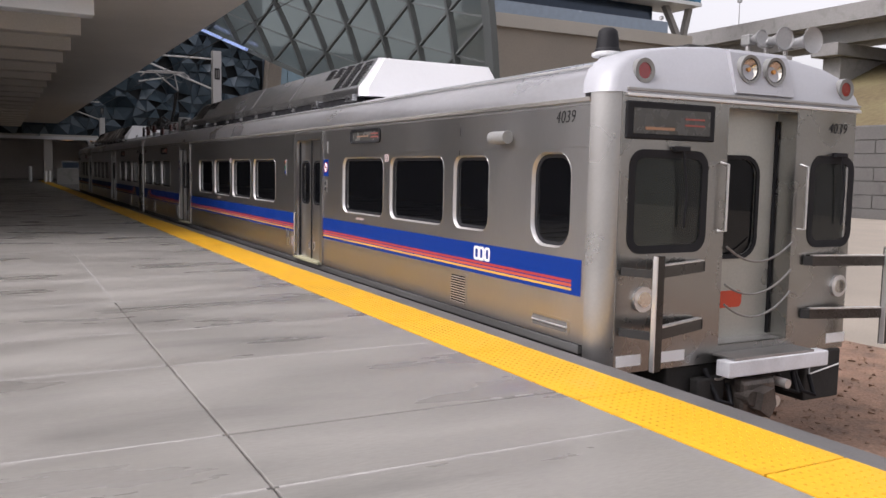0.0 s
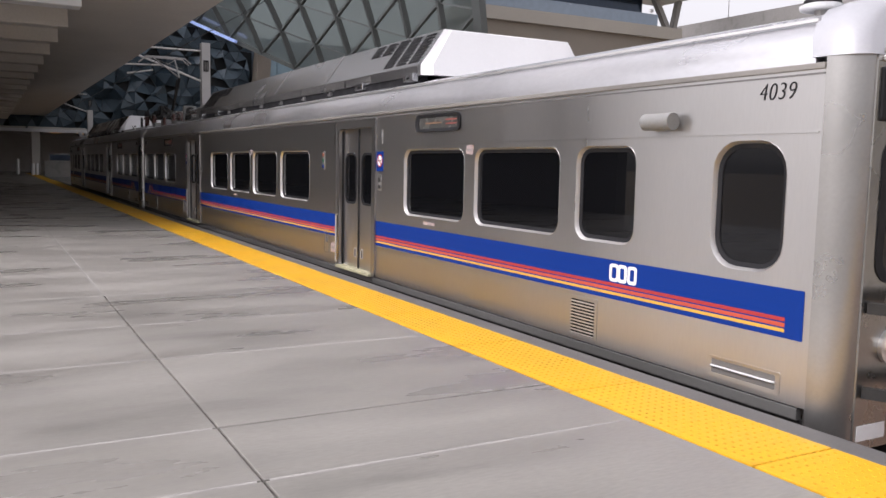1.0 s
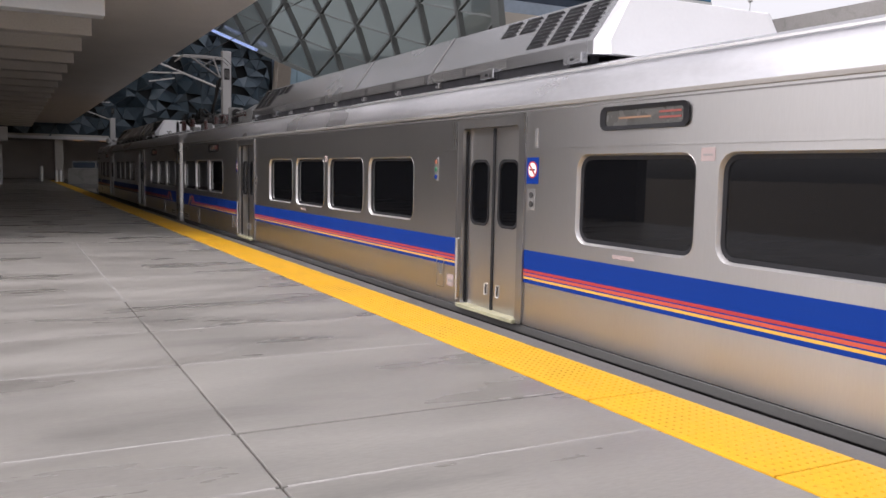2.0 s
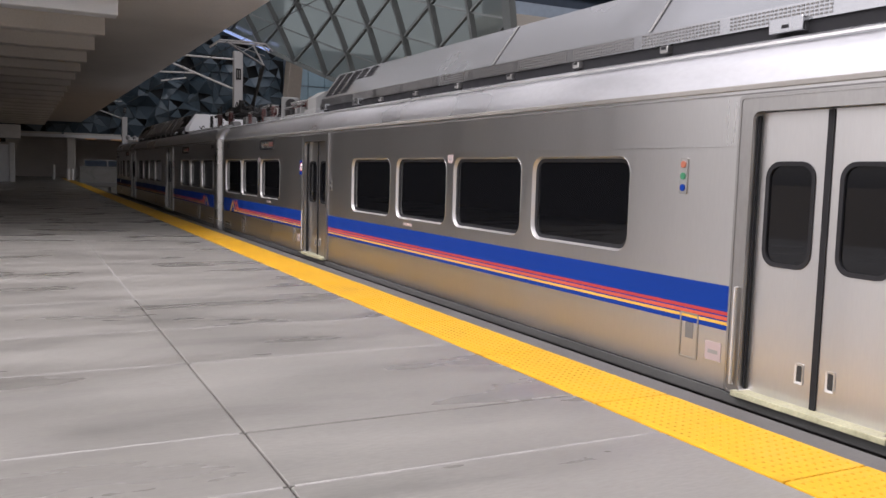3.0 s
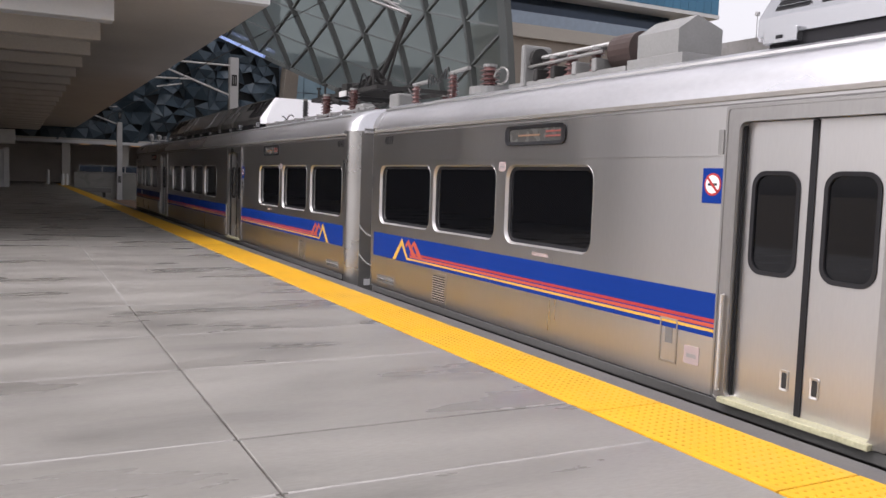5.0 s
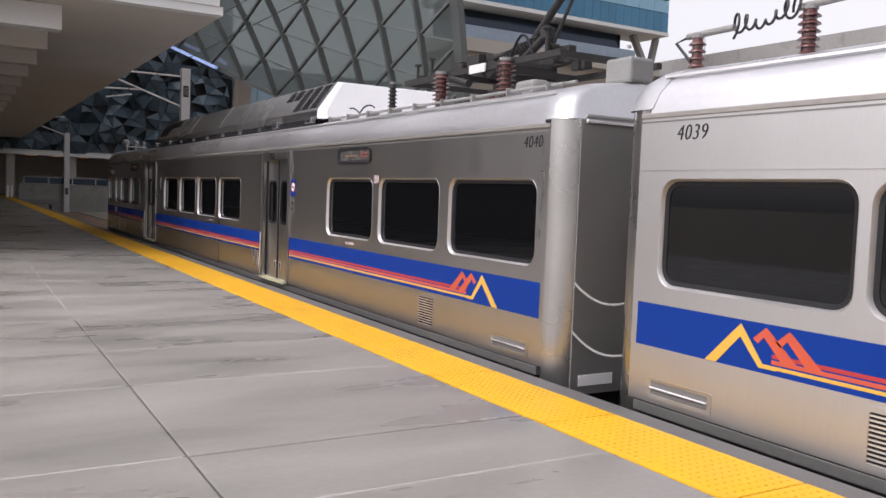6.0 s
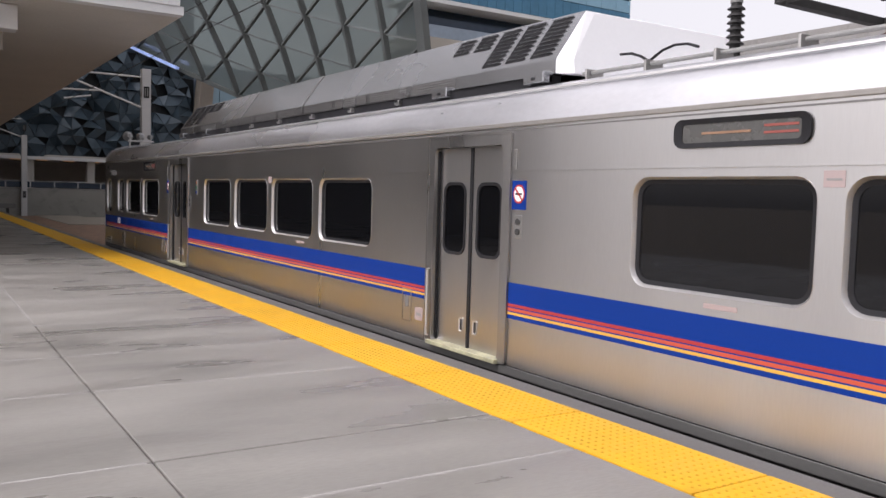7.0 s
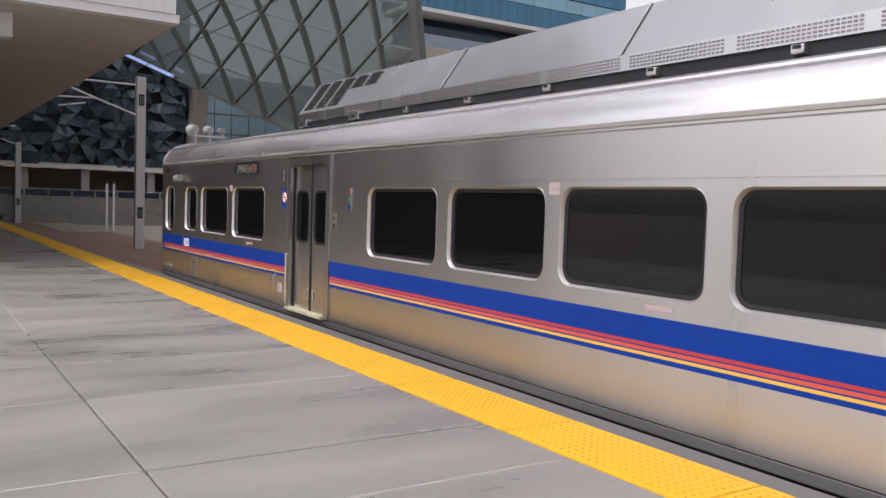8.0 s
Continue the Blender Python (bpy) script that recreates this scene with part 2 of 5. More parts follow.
def setting(name, bm, material, label, category, smooth=False):
    return tagged(done(bm, name, material, None, "", smooth), label, category, kind="structure")


def box(x0, x1, y0, y1, z0, z1, bevel=0.0, bm=None):
    own = bm is None
    bm = bm or bmesh.new()
    m = Matrix.Translation(((x0 + x1) / 2, (y0 + y1) / 2, (z0 + z1) / 2)) @ Matrix.Diagonal((abs(x1 - x0), abs(y1 - y0), abs(z1 - z0), 1))
    r = bmesh.ops.create_cube(bm, size=1, matrix=m)
    if bevel:
        es = list({e for v in r["verts"] for e in v.link_edges})
        bmesh.ops.bevel(bm, geom=es, offset=bevel, segments=2, affect='EDGES', profile=0.5)
    return bm


def rod(p0, p1, r, seg=10, bm=None, r2=None):
    bm = bm or bmesh.new()
    a, b = Vector(p0), Vector(p1)
    q = (b - a).to_track_quat('Z', 'Y').to_matrix().to_4x4()
    bmesh.ops.create_cone(bm, cap_ends=True, segments=seg, radius1=r, radius2=r if r2 is None else r2, depth=(b - a).length,
                          matrix=Matrix.Translation((a + b) / 2) @ q)
    return bm


def beam(p0, p1, w, d, bm=None, up=(0, 0, 1)):
    """A square-edged bar from p0 to p1, w wide and d deep."""
    bm = bm or bmesh.new()
    a, b = Vector(p0), Vector(p1)
    z = (b - a).normalized()
    x = z.cross(Vector(up))
    x = x.normalized() if x.length > 1e-4 else Vector((1, 0, 0))
    y = z.cross(x)
    vs = [bm.verts.new(p + x * sx * w / 2 + y * sy * d / 2) for p in (a, b) for sx, sy in ((-1, -1), (1, -1), (1, 1), (-1, 1))]
    for f in ((0, 1, 2, 3), (7, 6, 5, 4), (0, 4, 5, 1), (1, 5, 6, 2), (2, 6, 7, 3), (3, 7, 4, 0)):
        bm.faces.new([vs[i] for i in f])
    return bm


def tube(points, r, seg=8, bm=None):
    """One round bar swept along a line of points."""
    bm = bm or bmesh.new()
    pts = [Vector(p) for p in points]
    rows, side = [], None
    for i, p in enumerate(pts):
        t = (pts[min(i + 1, len(pts) - 1)] - pts[max(i - 1, 0)]).normalized()
        side = t.orthogonal() if side is None else side - t * side.dot(t)
        side = side.normalized() if side.length > 1e-5 else t.orthogonal().normalized()
        up = t.cross(side)
        rows.append([bm.verts.new(p + (side * math.cos(2 * math.pi * k / seg) + up * math.sin(2 * math.pi * k / seg)) * r) for k in range(seg)])
    for a, b in zip(rows, rows[1:]):
        for k in range(seg):
            bm.faces.new((a[k], a[(k + 1) % seg], b[(k + 1) % seg], b[k]))
    bm.faces.new(rows[0][::-1])
    bm.faces.new(rows[-1])
    return bm


def rr(a0, a1, b0, b1, r, n=5):
    """A rounded rectangle as a loop of 2D points."""
    pts = []
    for ca, cb, start in ((a1 - r, b1 - r, 0), (a0 + r, b1 - r, 90), (a0 + r, b0 + r, 180), (a1 - r, b0 + r, 270)):
        for i in range(n + 1):
            g = radians(start + 90 * i / n)
            pts.append((ca + r * math.cos(g), cb + r * math.sin(g)))
    return pts


def plate(outer, holes, put, depth):
    """A flat plate with holes. put(a, b, d) gives the place of a 2D point at depth d."""
    bm = bmesh.new()
    edges = []
    for loop in [outer] + list(holes):
        vs = [bm.verts.new(put(a, b, 0)) for a, b in loop]
        edges += [bm.edges.new((vs[i], vs[(i + 1) % len(vs)])) for i in range(len(vs))]
    fs = bmesh.ops.triangle_fill(bm, use_beauty=True, use_dissolve=False, edges=edges)["geom"]
    fs = [f for f in fs if isinstance(f, bmesh.types.BMFace)]
    ext = bmesh.ops.extrude_face_region(bm, geom=fs)
    vec = Vector(put(0, 0, depth)) - Vector(put(0, 0, 0))
    bmesh.ops.translate(bm, vec=vec, verts=[g for g in ext["geom"] if isinstance(g, bmesh.types.BMVert)])
    return bm


def ring(outer, inner, put, d_out, d_in, depth):
    """A ring between two loops of equal count; its outer lip lies at d_out, its inner at d_in, its back at depth."""
    bm = bmesh.new()
    n = len(outer)
    rows = [[bm.verts.new(put(a, b, d)) for a, b in loop] for loop, d in ((outer, depth), (outer, d_out), (inner, d_in), (inner, depth))]
    for r0, r1 in zip(rows, rows[1:] + rows[:1]):
        for i in range(n):
            bm.faces.new((r0[i], r0[(i + 1) % n], r1[(i + 1) % n], r1[i]))
    return bm


def loft(sections, cap=True):
    bm = bmesh.new()
    rows = [[bm.verts.new(p) for p in s] for s in sections]
    n = len(rows[0])
    for r0, r1 in zip(rows, rows[1:]):
        for i in range(n):
            bm.faces.new((r0[i], r0[(i + 1) % n], r1[(i + 1) % n], r1[i]))
    if cap:
        bm.faces.new(rows[0][::-1])
        bm.faces.new(rows[-1])
    return bm


def text_mesh(word, size, material, parent, name, m, depth=0.002):
    for i, ch in enumerate(word):
        c = bpy.data.curves.new(name, 'FONT')
        c.body, c.size, c.extrude, c.align_x, c.align_y, c.shear = ch, size, depth, 'CENTER', 'CENTER', 0.2
        c.offset = -0.0025
        tmp = new(name + "_tmp", c)
        dg = bpy.context.evaluated_depsgraph_get()
        me = bpy.data.meshes.new_from_object(tmp.evaluated_get(dg))
        bpy.data.objects.remove(tmp)
        bm = bmesh.new()
        bm.from_mesh(me)
        bmesh.ops.remove_doubles(bm, verts=bm.verts, dist=1e-5)
        ob = done(bm, name, material, parent)
        ob.matrix_basis = m @ Matrix.Translation(((i - (len(word) - 1) / 2) * size * 0.55, 0, 0))

# ---------------- the train: two coupled cars ----------------
W, L = 3.40, 25.84                     # width and length of a car
SIDE_X, FRONT_Y = 4.613, 5.707         # near side of the train, and its front at the start
GAP = 0.68
SIDE_WINDOWS = [(1.91, 2.69), (2.93, 4.45), (4.67, 6.17), (9.64, 11.16), (11.37, 12.89), (13.08, 14.60), (14.81, 16.33),
                (L - 5.43, L - 3.92), (L - 3.72, L - 2.20), (L - 1.98, L - 0.44)]
DOORS = [(7.16, 8.34), (17.57, 18.75)]
ROOF_HALF = [(1.70, 2.13), (1.695, 2.21), (1.665, 2.32), (1.59, 2.42), (1.45, 2.503), (1.20, 2.563), (0.80, 2.612), (0.38, 2.642)]
CAP_HALF = [(1.70, 2.13), (1.695, 2.21), (1.665, 2.32), (1.59, 2.43), (1.45, 2.53), (1.20, 2.61), (0.80, 2.67), (0.38, 2.705)]
CAP = CAP_HALF + [(0, 2.715)] + [(-x, z) for x, z in reversed(CAP_HALF)]
ROOF = [(x, z) for x, z in ROOF_HALF] + [(0, 2.652)] + [(-x, z) for x, z in reversed(ROOF_HALF)]


def revolve(x, y, prof, seg=16):
    """A body turned about an upright axis; prof lists radius and height."""
    return loft([[(x + r * math.cos(2 * math.pi * k / seg), y + r * math.sin(2 * math.pi * k / seg), z) for k in range(seg)] for r, z in prof])


def insulator(parent, x, c, z0, h, r=0.09, label="ribbed brown porcelain insulator"):
    n = max(3, round(h / 0.055))
    prof = []
    for i in range(n):
        z, e = z0 + h * i / n, h / n
        prof += [(r * 0.60, z), (r, z + e * 0.08), (r * 0.96, z + e * 0.22), (r * 0.62, z + e * 0.55)]
    prof.append((r * 0.60, z0 + h))
    bm = revolve(x, c, prof)
    ob = part("insulator", bm, RUST, parent, label, True)
    part("insulator_cap", rod((x, c, z0 + h), (x, c, z0 + h + 0.035), r * 0.7, 12), GREY_PAINT, ob)
    return ob


def hood(car, s, c0, c1):
    """The long equipment hood on the roof: sloped sides, louvres at both ends, a mesh band along the foot."""
    bot, top, z0, z1 = 1.34, 1.0, 2.63, 3.24

    def sec(c, k=1.0):
        return [(-bot, c, z0), (-bot, c, z0 + 0.13), (-(bot + (top - bot) * k), c, z0 + 0.13 + (z1 - z0 - 0.13) * k), ((bot + (top - bot) * k), c, z0 + 0.13 + (z1 - z0 - 0.13) * k), (bot, c, z0 + 0.13), (bot, c, z0)]
    h = part("roof_hood", loft([sec(c0), sec(c1)]), HOOD, car, "long grey aluminium equipment hood")
    for c, d in ((c0, -1), (c1, 1)):
        a = [Vector((x * 0.995, c, z)) for x, _, z in sec(c)]
        b = [Vector((x * 0.90, c + d * (0.12 - 0.10 * (z - z0) / (z1 - z0)), z0 + (z - z0) * 0.985)) for x, _, z in sec(c)]
        part("hood_end", loft([[tuple(v) for v in a], [tuple(v) for v in b]]), HOOD_END, h, "white end cover of the hood")

    def on_slope(c, v, out):
        x = bot + (top - bot) * v + out * 0.88
        return (s * x, c, z0 + 0.13 + (z1 - z0 - 0.13) * v + out * 0.47)
    # louvres: three tall groups and two short ones at each end
    lb, fb = bmesh.new(), bmesh.new()
    for base, d in ((c0 + 0.12, 1), (c1 - 0.12, -1)):
        for g in range(5):
            rows_ = range(9) if g < 3 else range(5, 9)
            for k in rows_:
                v = 0.10 + k * 0.095
                a, b = base + d * (g * 0.40), base + d * (g * 0.40 + 0.30)
                q = [on_slope(c, vv, o) for c, vv, o in ((a, v, 0.004), (b, v, 0.004), (b, v + 0.066, 0.004), (a, v + 0.066, 0.004))]
                lb.faces.new([lb.verts.new(p) for p in q])
                q = [on_slope(c, vv, o) for c, vv, o in ((a, v + 0.068, 0.006), (b, v + 0.068, 0.006), (b, v + 0.052, 0.022), (a, v + 0.052, 0.022))]
                fb.faces.new([fb.verts.new(p) for p in q])
    tagged(part("louvre_slot", lb, BLACK, h, "dark louvre slots"), kind="stuff")
    tagged(part("louvre_lip", fb, HOOD, h, "pressed metal louvre lips"), kind="stuff")
    # foot band with perforated panels and brackets
    n = 11
    for i in range(n):
        a = c0 + 0.5 + (c1 - c0 - 1.0) * i / n
        b = a + (c1 - c0 - 1.0) / n - 0.10
        if 1 <= i <= n - 2:
            pb = bmesh.new()
            for r_ in range(4):
                for k in range(24):
                    y = a + (b - a) * (k + 0.5) / 24
                    z = z0 + 0.025 + r_ * 0.027
                    q = [(s * (bot + 0.004), y + dy, z + dz) for dy, dz in ((-0.013, -0.007), (0.013, -0.007), (0.013, 0.007), (-0.013, 0.007))]
                    pb.faces.new([pb.verts.new(p) for p in q])
            tagged(part("mesh_panel", pb, SKIRT, h, "perforated ventilation panel"), kind="stuff")
    for c in [c0 + 0.25, c0 + 1.9] + [c0 + 3.2 + 1.28 * i for i in range(6)] + [c1 - 1.9, c1 - 0.25]:
        big_ = c < c0 + 2.2 or c > c1 - 2.2
        hw, hx = (0.15, 1.395) if big_ else (0.05, 1.375)
        br = part("bracket", box(s * 1.28, s * hx, c - hw, c + hw, 2.555, 2.66 if big_ else 2.615, 0.008), HOOD if big_ else STEEL_DARK, car, "roof hood mounting bracket")
        part("bolt_hole", box(s * (hx - 0.005), s * (hx + 0.004), c - 0.03, c + 0.03, 2.585, 2.61), BLACK, br)
    # solid black strip in place of the shaded gap below the hood
    part("hood_gap", box(s * 1.18, s * 1.32, c0 + 0.1, c1 - 0.1, 2.50, 2.628), BLACK, car, "black strip standing in for the shade under the hood")
    for c in (c0 + 3.41, c0 + 6.16) if s < 0 else (c0 + 3.9, c0 + 6.65):
        q = [on_slope(c, 0.0, 0.006), on_slope(c + 0.03, 0.0, 0.006), on_slope(c + 0.03, 1.0, 0.006), on_slope(c, 1.0, 0.006)]
        jb = bmesh.new()
        jb.faces.new([jb.verts.new(p) for p in q])
        r_ = bmesh.ops.extrude_face_region(jb, geom=list(jb.faces))
        bmesh.ops.translate(jb, vec=(s * 0.006, 0, 0.004), verts=[g for g in r_["geom"] if isinstance(g, bmesh.types.BMVert)])
        part("hood_seam", jb, STEEL_DARK, h)


def side_window(car, s, c0, c1, z0=0.85, z1=1.66, r=0.13, material=None):
    """A window in the side wall: bright outer bead, black rubber, recessed tinted pane."""
    put = lambda c, z, d: (s * (W / 2 - d), c, z)
    w = part("window", ring(rr(c0 - 0.018, c1 + 0.018, z0 - 0.018, z1 + 0.018, r + 0.018), rr(c0 + 0.004, c1 - 0.004, z0 + 0.004, z1 - 0.004, r), put, -0.004, 0.036, 0.05), TRIM, car, "bright metal window surround", True)
    part("window_seal", ring(rr(c0 - 0.002, c1 + 0.002, z0 - 0.002, z1 + 0.002, r), rr(c0 + 0.035, c1 - 0.035, z0 + 0.035, z1 - 0.035, r - 0.03), put, 0.030, 0.038, 0.06), BLACK, w)
    g = part("pane", plate(rr(c0 + 0.02, c1 - 0.02, z0 + 0.02, z1 - 0.02, r - 0.02), [], lambda c, z, d: put(c, z, d + 0.044), 0.008), material or WINDOW, w, "dark tinted pane")
    g.visible_shadow = False
    return w


def side_door(car, s, c0, c1, full):
    put = lambda c, z, d: (s * (W / 2 - d), c, z)
    zt = 1.97
    d = part("door_frame", plate(rr(c0 - 0.12, c1 + 0.12, -0.05, 2.08, 0.03, 2), [rr(c0, c1, -0.03, zt, 0.06, 4)], lambda c, z, q: put(c, z, q - 0.018), 0.11), FRAME_STEEL, car, "stainless door frame")
    part("frame_bead", ring(rr(c0 - 0.125, c1 + 0.125, -0.05, 2.085, 0.03, 3), rr(c0 - 0.105, c1 + 0.105, -0.04, 2.065, 0.03, 3), put, -0.024, -0.024, -0.012), FRAME_STEEL, d)
    mid = (c0 + c1) / 2
    for a, b in ((c0 + 0.005, mid - 0.012), (mid + 0.012, c1 - 0.005)):
        m_ = (a + b) / 2
        hole = rr(m_ - 0.20, m_ + 0.20, 0.90, 1.62, 0.11)
        leaf = part("door", plate([(a, -0.02), (b, -0.02), (b, zt - 0.005), (a, zt - 0.005)], [hole], lambda c, z, q: put(c, z, q + 0.055), 0.04), STEEL, car, "stainless sliding door leaf")
        part("window_seal", ring(rr(m_ - 0.205, m_ + 0.205, 0.895, 1.625, 0.115), rr(m_ - 0.175, m_ + 0.175, 0.925, 1.595, 0.09), put, 0.047, 0.05, 0.09), BLACK, leaf)
        g = part("pane", plate(rr(m_ - 0.19, m_ + 0.19, 0.91, 1.61, 0.1), [], lambda c, z, q: put(c, z, q + 0.065), 0.006), WINDOW, leaf, "dark tinted pane")
        g.visible_shadow = False
        if full:
            e_ = b - 0.11 if a < mid - 0.1 and b < mid else a + 0.11
            pl_ = part("door_pull", ring(rr(e_ - 0.035, e_ + 0.035, 0.13, 0.27, 0.012, 3), rr(e_ - 0.022, e_ + 0.022, 0.145, 0.255, 0.008, 3), put, 0.046, 0.05, 0.056), TRIM, leaf, "small recessed door pull")
            part("pull_slot", box(s * (W / 2 - 0.053), s * (W / 2 - 0.056), e_ - 0.022, e_ + 0.022, 0.145, 0.255), DARK, pl_)
    part("door_seal", box(s * (W / 2 - 0.046), s * (W / 2 - 0.09), mid - 0.024, mid + 0.024, -0.02, zt - 0.01), BLACK, d)
    if full:
        c = c1 + 0.045 if s < 0 else c0 - 0.045
        part("jamb_rod", tube([put(c, 0.02, -0.022), put(c, 0.02, -0.045), put(c, 0.72, -0.045), put(c, 0.72, -0.022)], 0.012, 8), TRIM, d, "slim steel rod on the door jamb")
    for c in (c0, c1):
        e = 0.006 if c == c0 else -0.006
        part("door_seal", box(s * (W / 2 - 0.030), s * (W / 2 - 0.09), c, c + e * 3, -0.02, zt - 0.03), BLACK, d)
    part("threshold", box(s * (W / 2 - 0.09), s * (W / 2 + 0.065), c0 - 0.02, c1 + 0.02, -0.060, -0.018, 0.006), THRESH, d, "pale worn door threshold plate")


THRESH = mat("threshold_plate", (0.415, 0.3984, 0.2656), 0.5, 0.2, 0.3, 6, 50, 0.2, 0.002)


def stripes(car, s, c0, c1, line0=None, line1=None):
    """The blue band with its red, red and gold lines."""
    def strip(z0, z1, a, b, out, m, name, parent, label=""):
        return part(name, box(s * (W / 2 + 0.0005), s * (W / 2 + out), a, b, z0, z1), m, parent, label)
    band = strip(0.385, 0.715, c0, c1, 0.003, BLUE, "blue_band", car, "blue vinyl band")
    a, b = c0 if line0 is None else line0, c1 if line1 is None else line1
    for z0, z1, m, nm in ((0.496, 0.522, RED, "red_line"), (0.458, 0.485, ORANGE, "orange_line"), (0.423, 0.446, GOLD, "gold_line")):
        strip(z0, z1, a, b, 0.0045, m, nm, band)
    return band


def poly(car, s, pts, out, m, name, label=""):
    return part(name, plate(pts, [], lambda c, z, d: (s * (W / 2 + out - d), c, z), out * 0.6), m, car, label)


def end_face(car, s, c, d, cab, gates=True):
    """The end of a car at c, looking along d (-1: to the front): corner posts, face plate, doorway, windows."""
    put = lambda x, z, q: (s * (W / 2 - x), c - d * q, z)     # x: across from the near side; q: depth inward
    zb, RD = -0.28, 0.24
    door = [(1.36, zb + 0.02), (2.08, zb + 0.02), (2.08, 2.14), (1.36, 2.14)] if not cab else [(1.43, -0.12), (2.37, -0.12), (2.37, 2.13), (1.43, 2.13)]
    holes = [door]
    wl, wr = rr(0.27, 1.18, 0.80, 1.70, 0.13), rr(2.60, 3.24, 0.80, 1.72, 0.13)
    if cab:
        holes += [wl, wr]
    # inner ends take the darker copy, for the shade between the cars
    part("end_wall", plate([(0.16, zb), (W - 0.16, zb), (W - 0.16, 2.2), (0.16, 2.2)], holes, put, 0.05), END_STEEL if cab else INNER_END_SHADED, car, "stainless end wall")
    # rounded corner posts
    for near in (True, False):
        pts = []
        for i in range(9):
            g = radians(90 * i / 8)
            pts.append((0.24 * (1 - math.sin(g)), 0.24 * (1 - math.cos(g))))
        secs = []
        for z in (zb + 0.05, 2.2):
            out = [put(x if near else W - x, z, q) for x, q in pts]
            inn = [put((x + 0.05) if near else W - x - 0.05, z, q + 0.05) for x, q in reversed(pts)]
            secs.append(out + inn)
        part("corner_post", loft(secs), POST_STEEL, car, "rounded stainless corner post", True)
    # doorway recess with the end door
    x0, x1 = (1.43, 2.37) if cab else (1.36, 2.08)
    for xa in (x0, x1):
        e = -0.03 if xa == x0 else 0.03
        a, b = put(xa - e * 0.15, 0, 0.004), put(xa + e, 0, RD + 0.06)
        part("doorway_side", box(a[0], b[0], a[1], b[1], -0.119, 2.129), END_STEEL, car)
    a, b = put(x0, 0, 0.01), put(x1, 0, RD + 0.06)
    part("doorway_top", box(a[0], b[0], a[1], b[1], 2.13, 2.16), STEEL_DARK, car)
    part("doorway_floor", box(a[0], b[0], a[1], b[1], -0.16, -0.12), TRIM, car)
    w0, w1 = (x0 + 0.07, x0 + 0.66) if cab else (x0 + 0.16, x0 + 0.56)
    ed = part("end_door", plate([(x0, -0.12), (x1, -0.12), (x1, 2.13), (x0, 2.13)], [rr(w0, w1, 0.72, 1.66, 0.16)], lambda x, z, q: put(x, z, q + RD), 0.04), END_DOOR, car, "grey end door")
    part("window_seal", ring(rr(w0 - 0.04, w1 + 0.04, 0.68, 1.70, 0.2), rr(w0, w1, 0.72, 1.66, 0.16), put, RD - 0.02, RD - 0.015, RD + 0.01), BLACK, ed)
    part("pane", plate(rr(w0, w1, 0.72, 1.66, 0.16), [], lambda x, z, q: put(x, z, q + RD + 0.015), 0.006), WINDOW, ed).visible_shadow = False
    a, b = put(x1 - 0.035, 0, RD - 0.025) if cab else put(x0 + 0.64, 0, RD - 0.025), put(x1 - 0.008, 0, RD) if cab else put(x0 + 0.67, 0, RD)
    part("door_edge", box(a[0], b[0], a[1], b[1], -0.1, 2.05), BLACK, ed)
    # trim line under the roof cap
    a, b = put(0.20, 0, -0.03), put(W - 0.12, 0, 0.0)
    part("cap_trim", box(a[0], b[0], a[1], b[1], 2.165, 2.195, 0.006), STEEL_BRIGHT, car)
    a, b = put(0.20, 0, -0.02), put(W - 0.12, 0, 0.0)
    part("cap_trim", box(a[0], b[0], a[1], b[1], 2.215, 2.245, 0.006), STEEL_DARK, car)
    # roof cap
    secs = []
    for q, k in ((0.0, 0.93), (0.03, 0.965), (0.10, 0.99), (0.20, 1.004), (0.34 if cab else 0.35, 1.004)):
        secs.append([(x * k, c - d * (q + 0.30 * max(0, z - 2.2) * (1 if q < 0.5 else 0)), 2.2 + (z - 2.2) * (k if z > 2.2 else 1) + (0.004 if z > 2.2 else 0)) for x, z in [(1.70, 2.2)] + (CAP if cab else ROOF)[1:-1] + [(-1.70, 2.2)]])
    part("roof_cap", loft(secs), CAP_WHITE if cab else ROOF_STEEL, car, "white moulded roof cap" if cab else "", True)
    # hanging chains across the doorway
    for z0, z1, sag in ((0.83, 0.86, 0.17), (0.47, 0.58, 0.16), (0.28, 0.36, 0.18)):
        pts = []
        for i in range(15):
            k = i / 14
            p = put(x0 + 0.02 + (x1 - x0 - 0.04) * k, z0 + (z1 - z0) * k - sag * 4 * k * (1 - k), -0.03)
            pts.append(p)
        part("chain", tube(pts, 0.011, 6), CHAIN, car, "slack safety chain")
    # grab handles
    for xa in (x0 - 0.05, x1 + 0.10):
        p = [put(xa - 0.03, 0.98, 0), put(xa, 0.98, -0.07), put(xa, 1.60, -0.07), put(xa - 0.03, 1.62, 0)]
        part("grab_handle", tube(p, 0.013, 8), TRIM, car, "vertical grab handle")
    # coupler and underframe
    a, b = put(0.85, 0, 0.06), put(2.75, 0, 1.4)
    part("underframe", box(a[0], b[0], a[1], b[1], -0.62, -0.282, 0.03), DARK, car, "dark underframe")
    a, b = put(2.66, 0, -0.02), put(3.20, 0, 0.5)
    ub = part("underframe_box", box(a[0], b[0], a[1], b[1], -0.80, -0.284, 0.02), DARK, car, "black equipment box below the end")
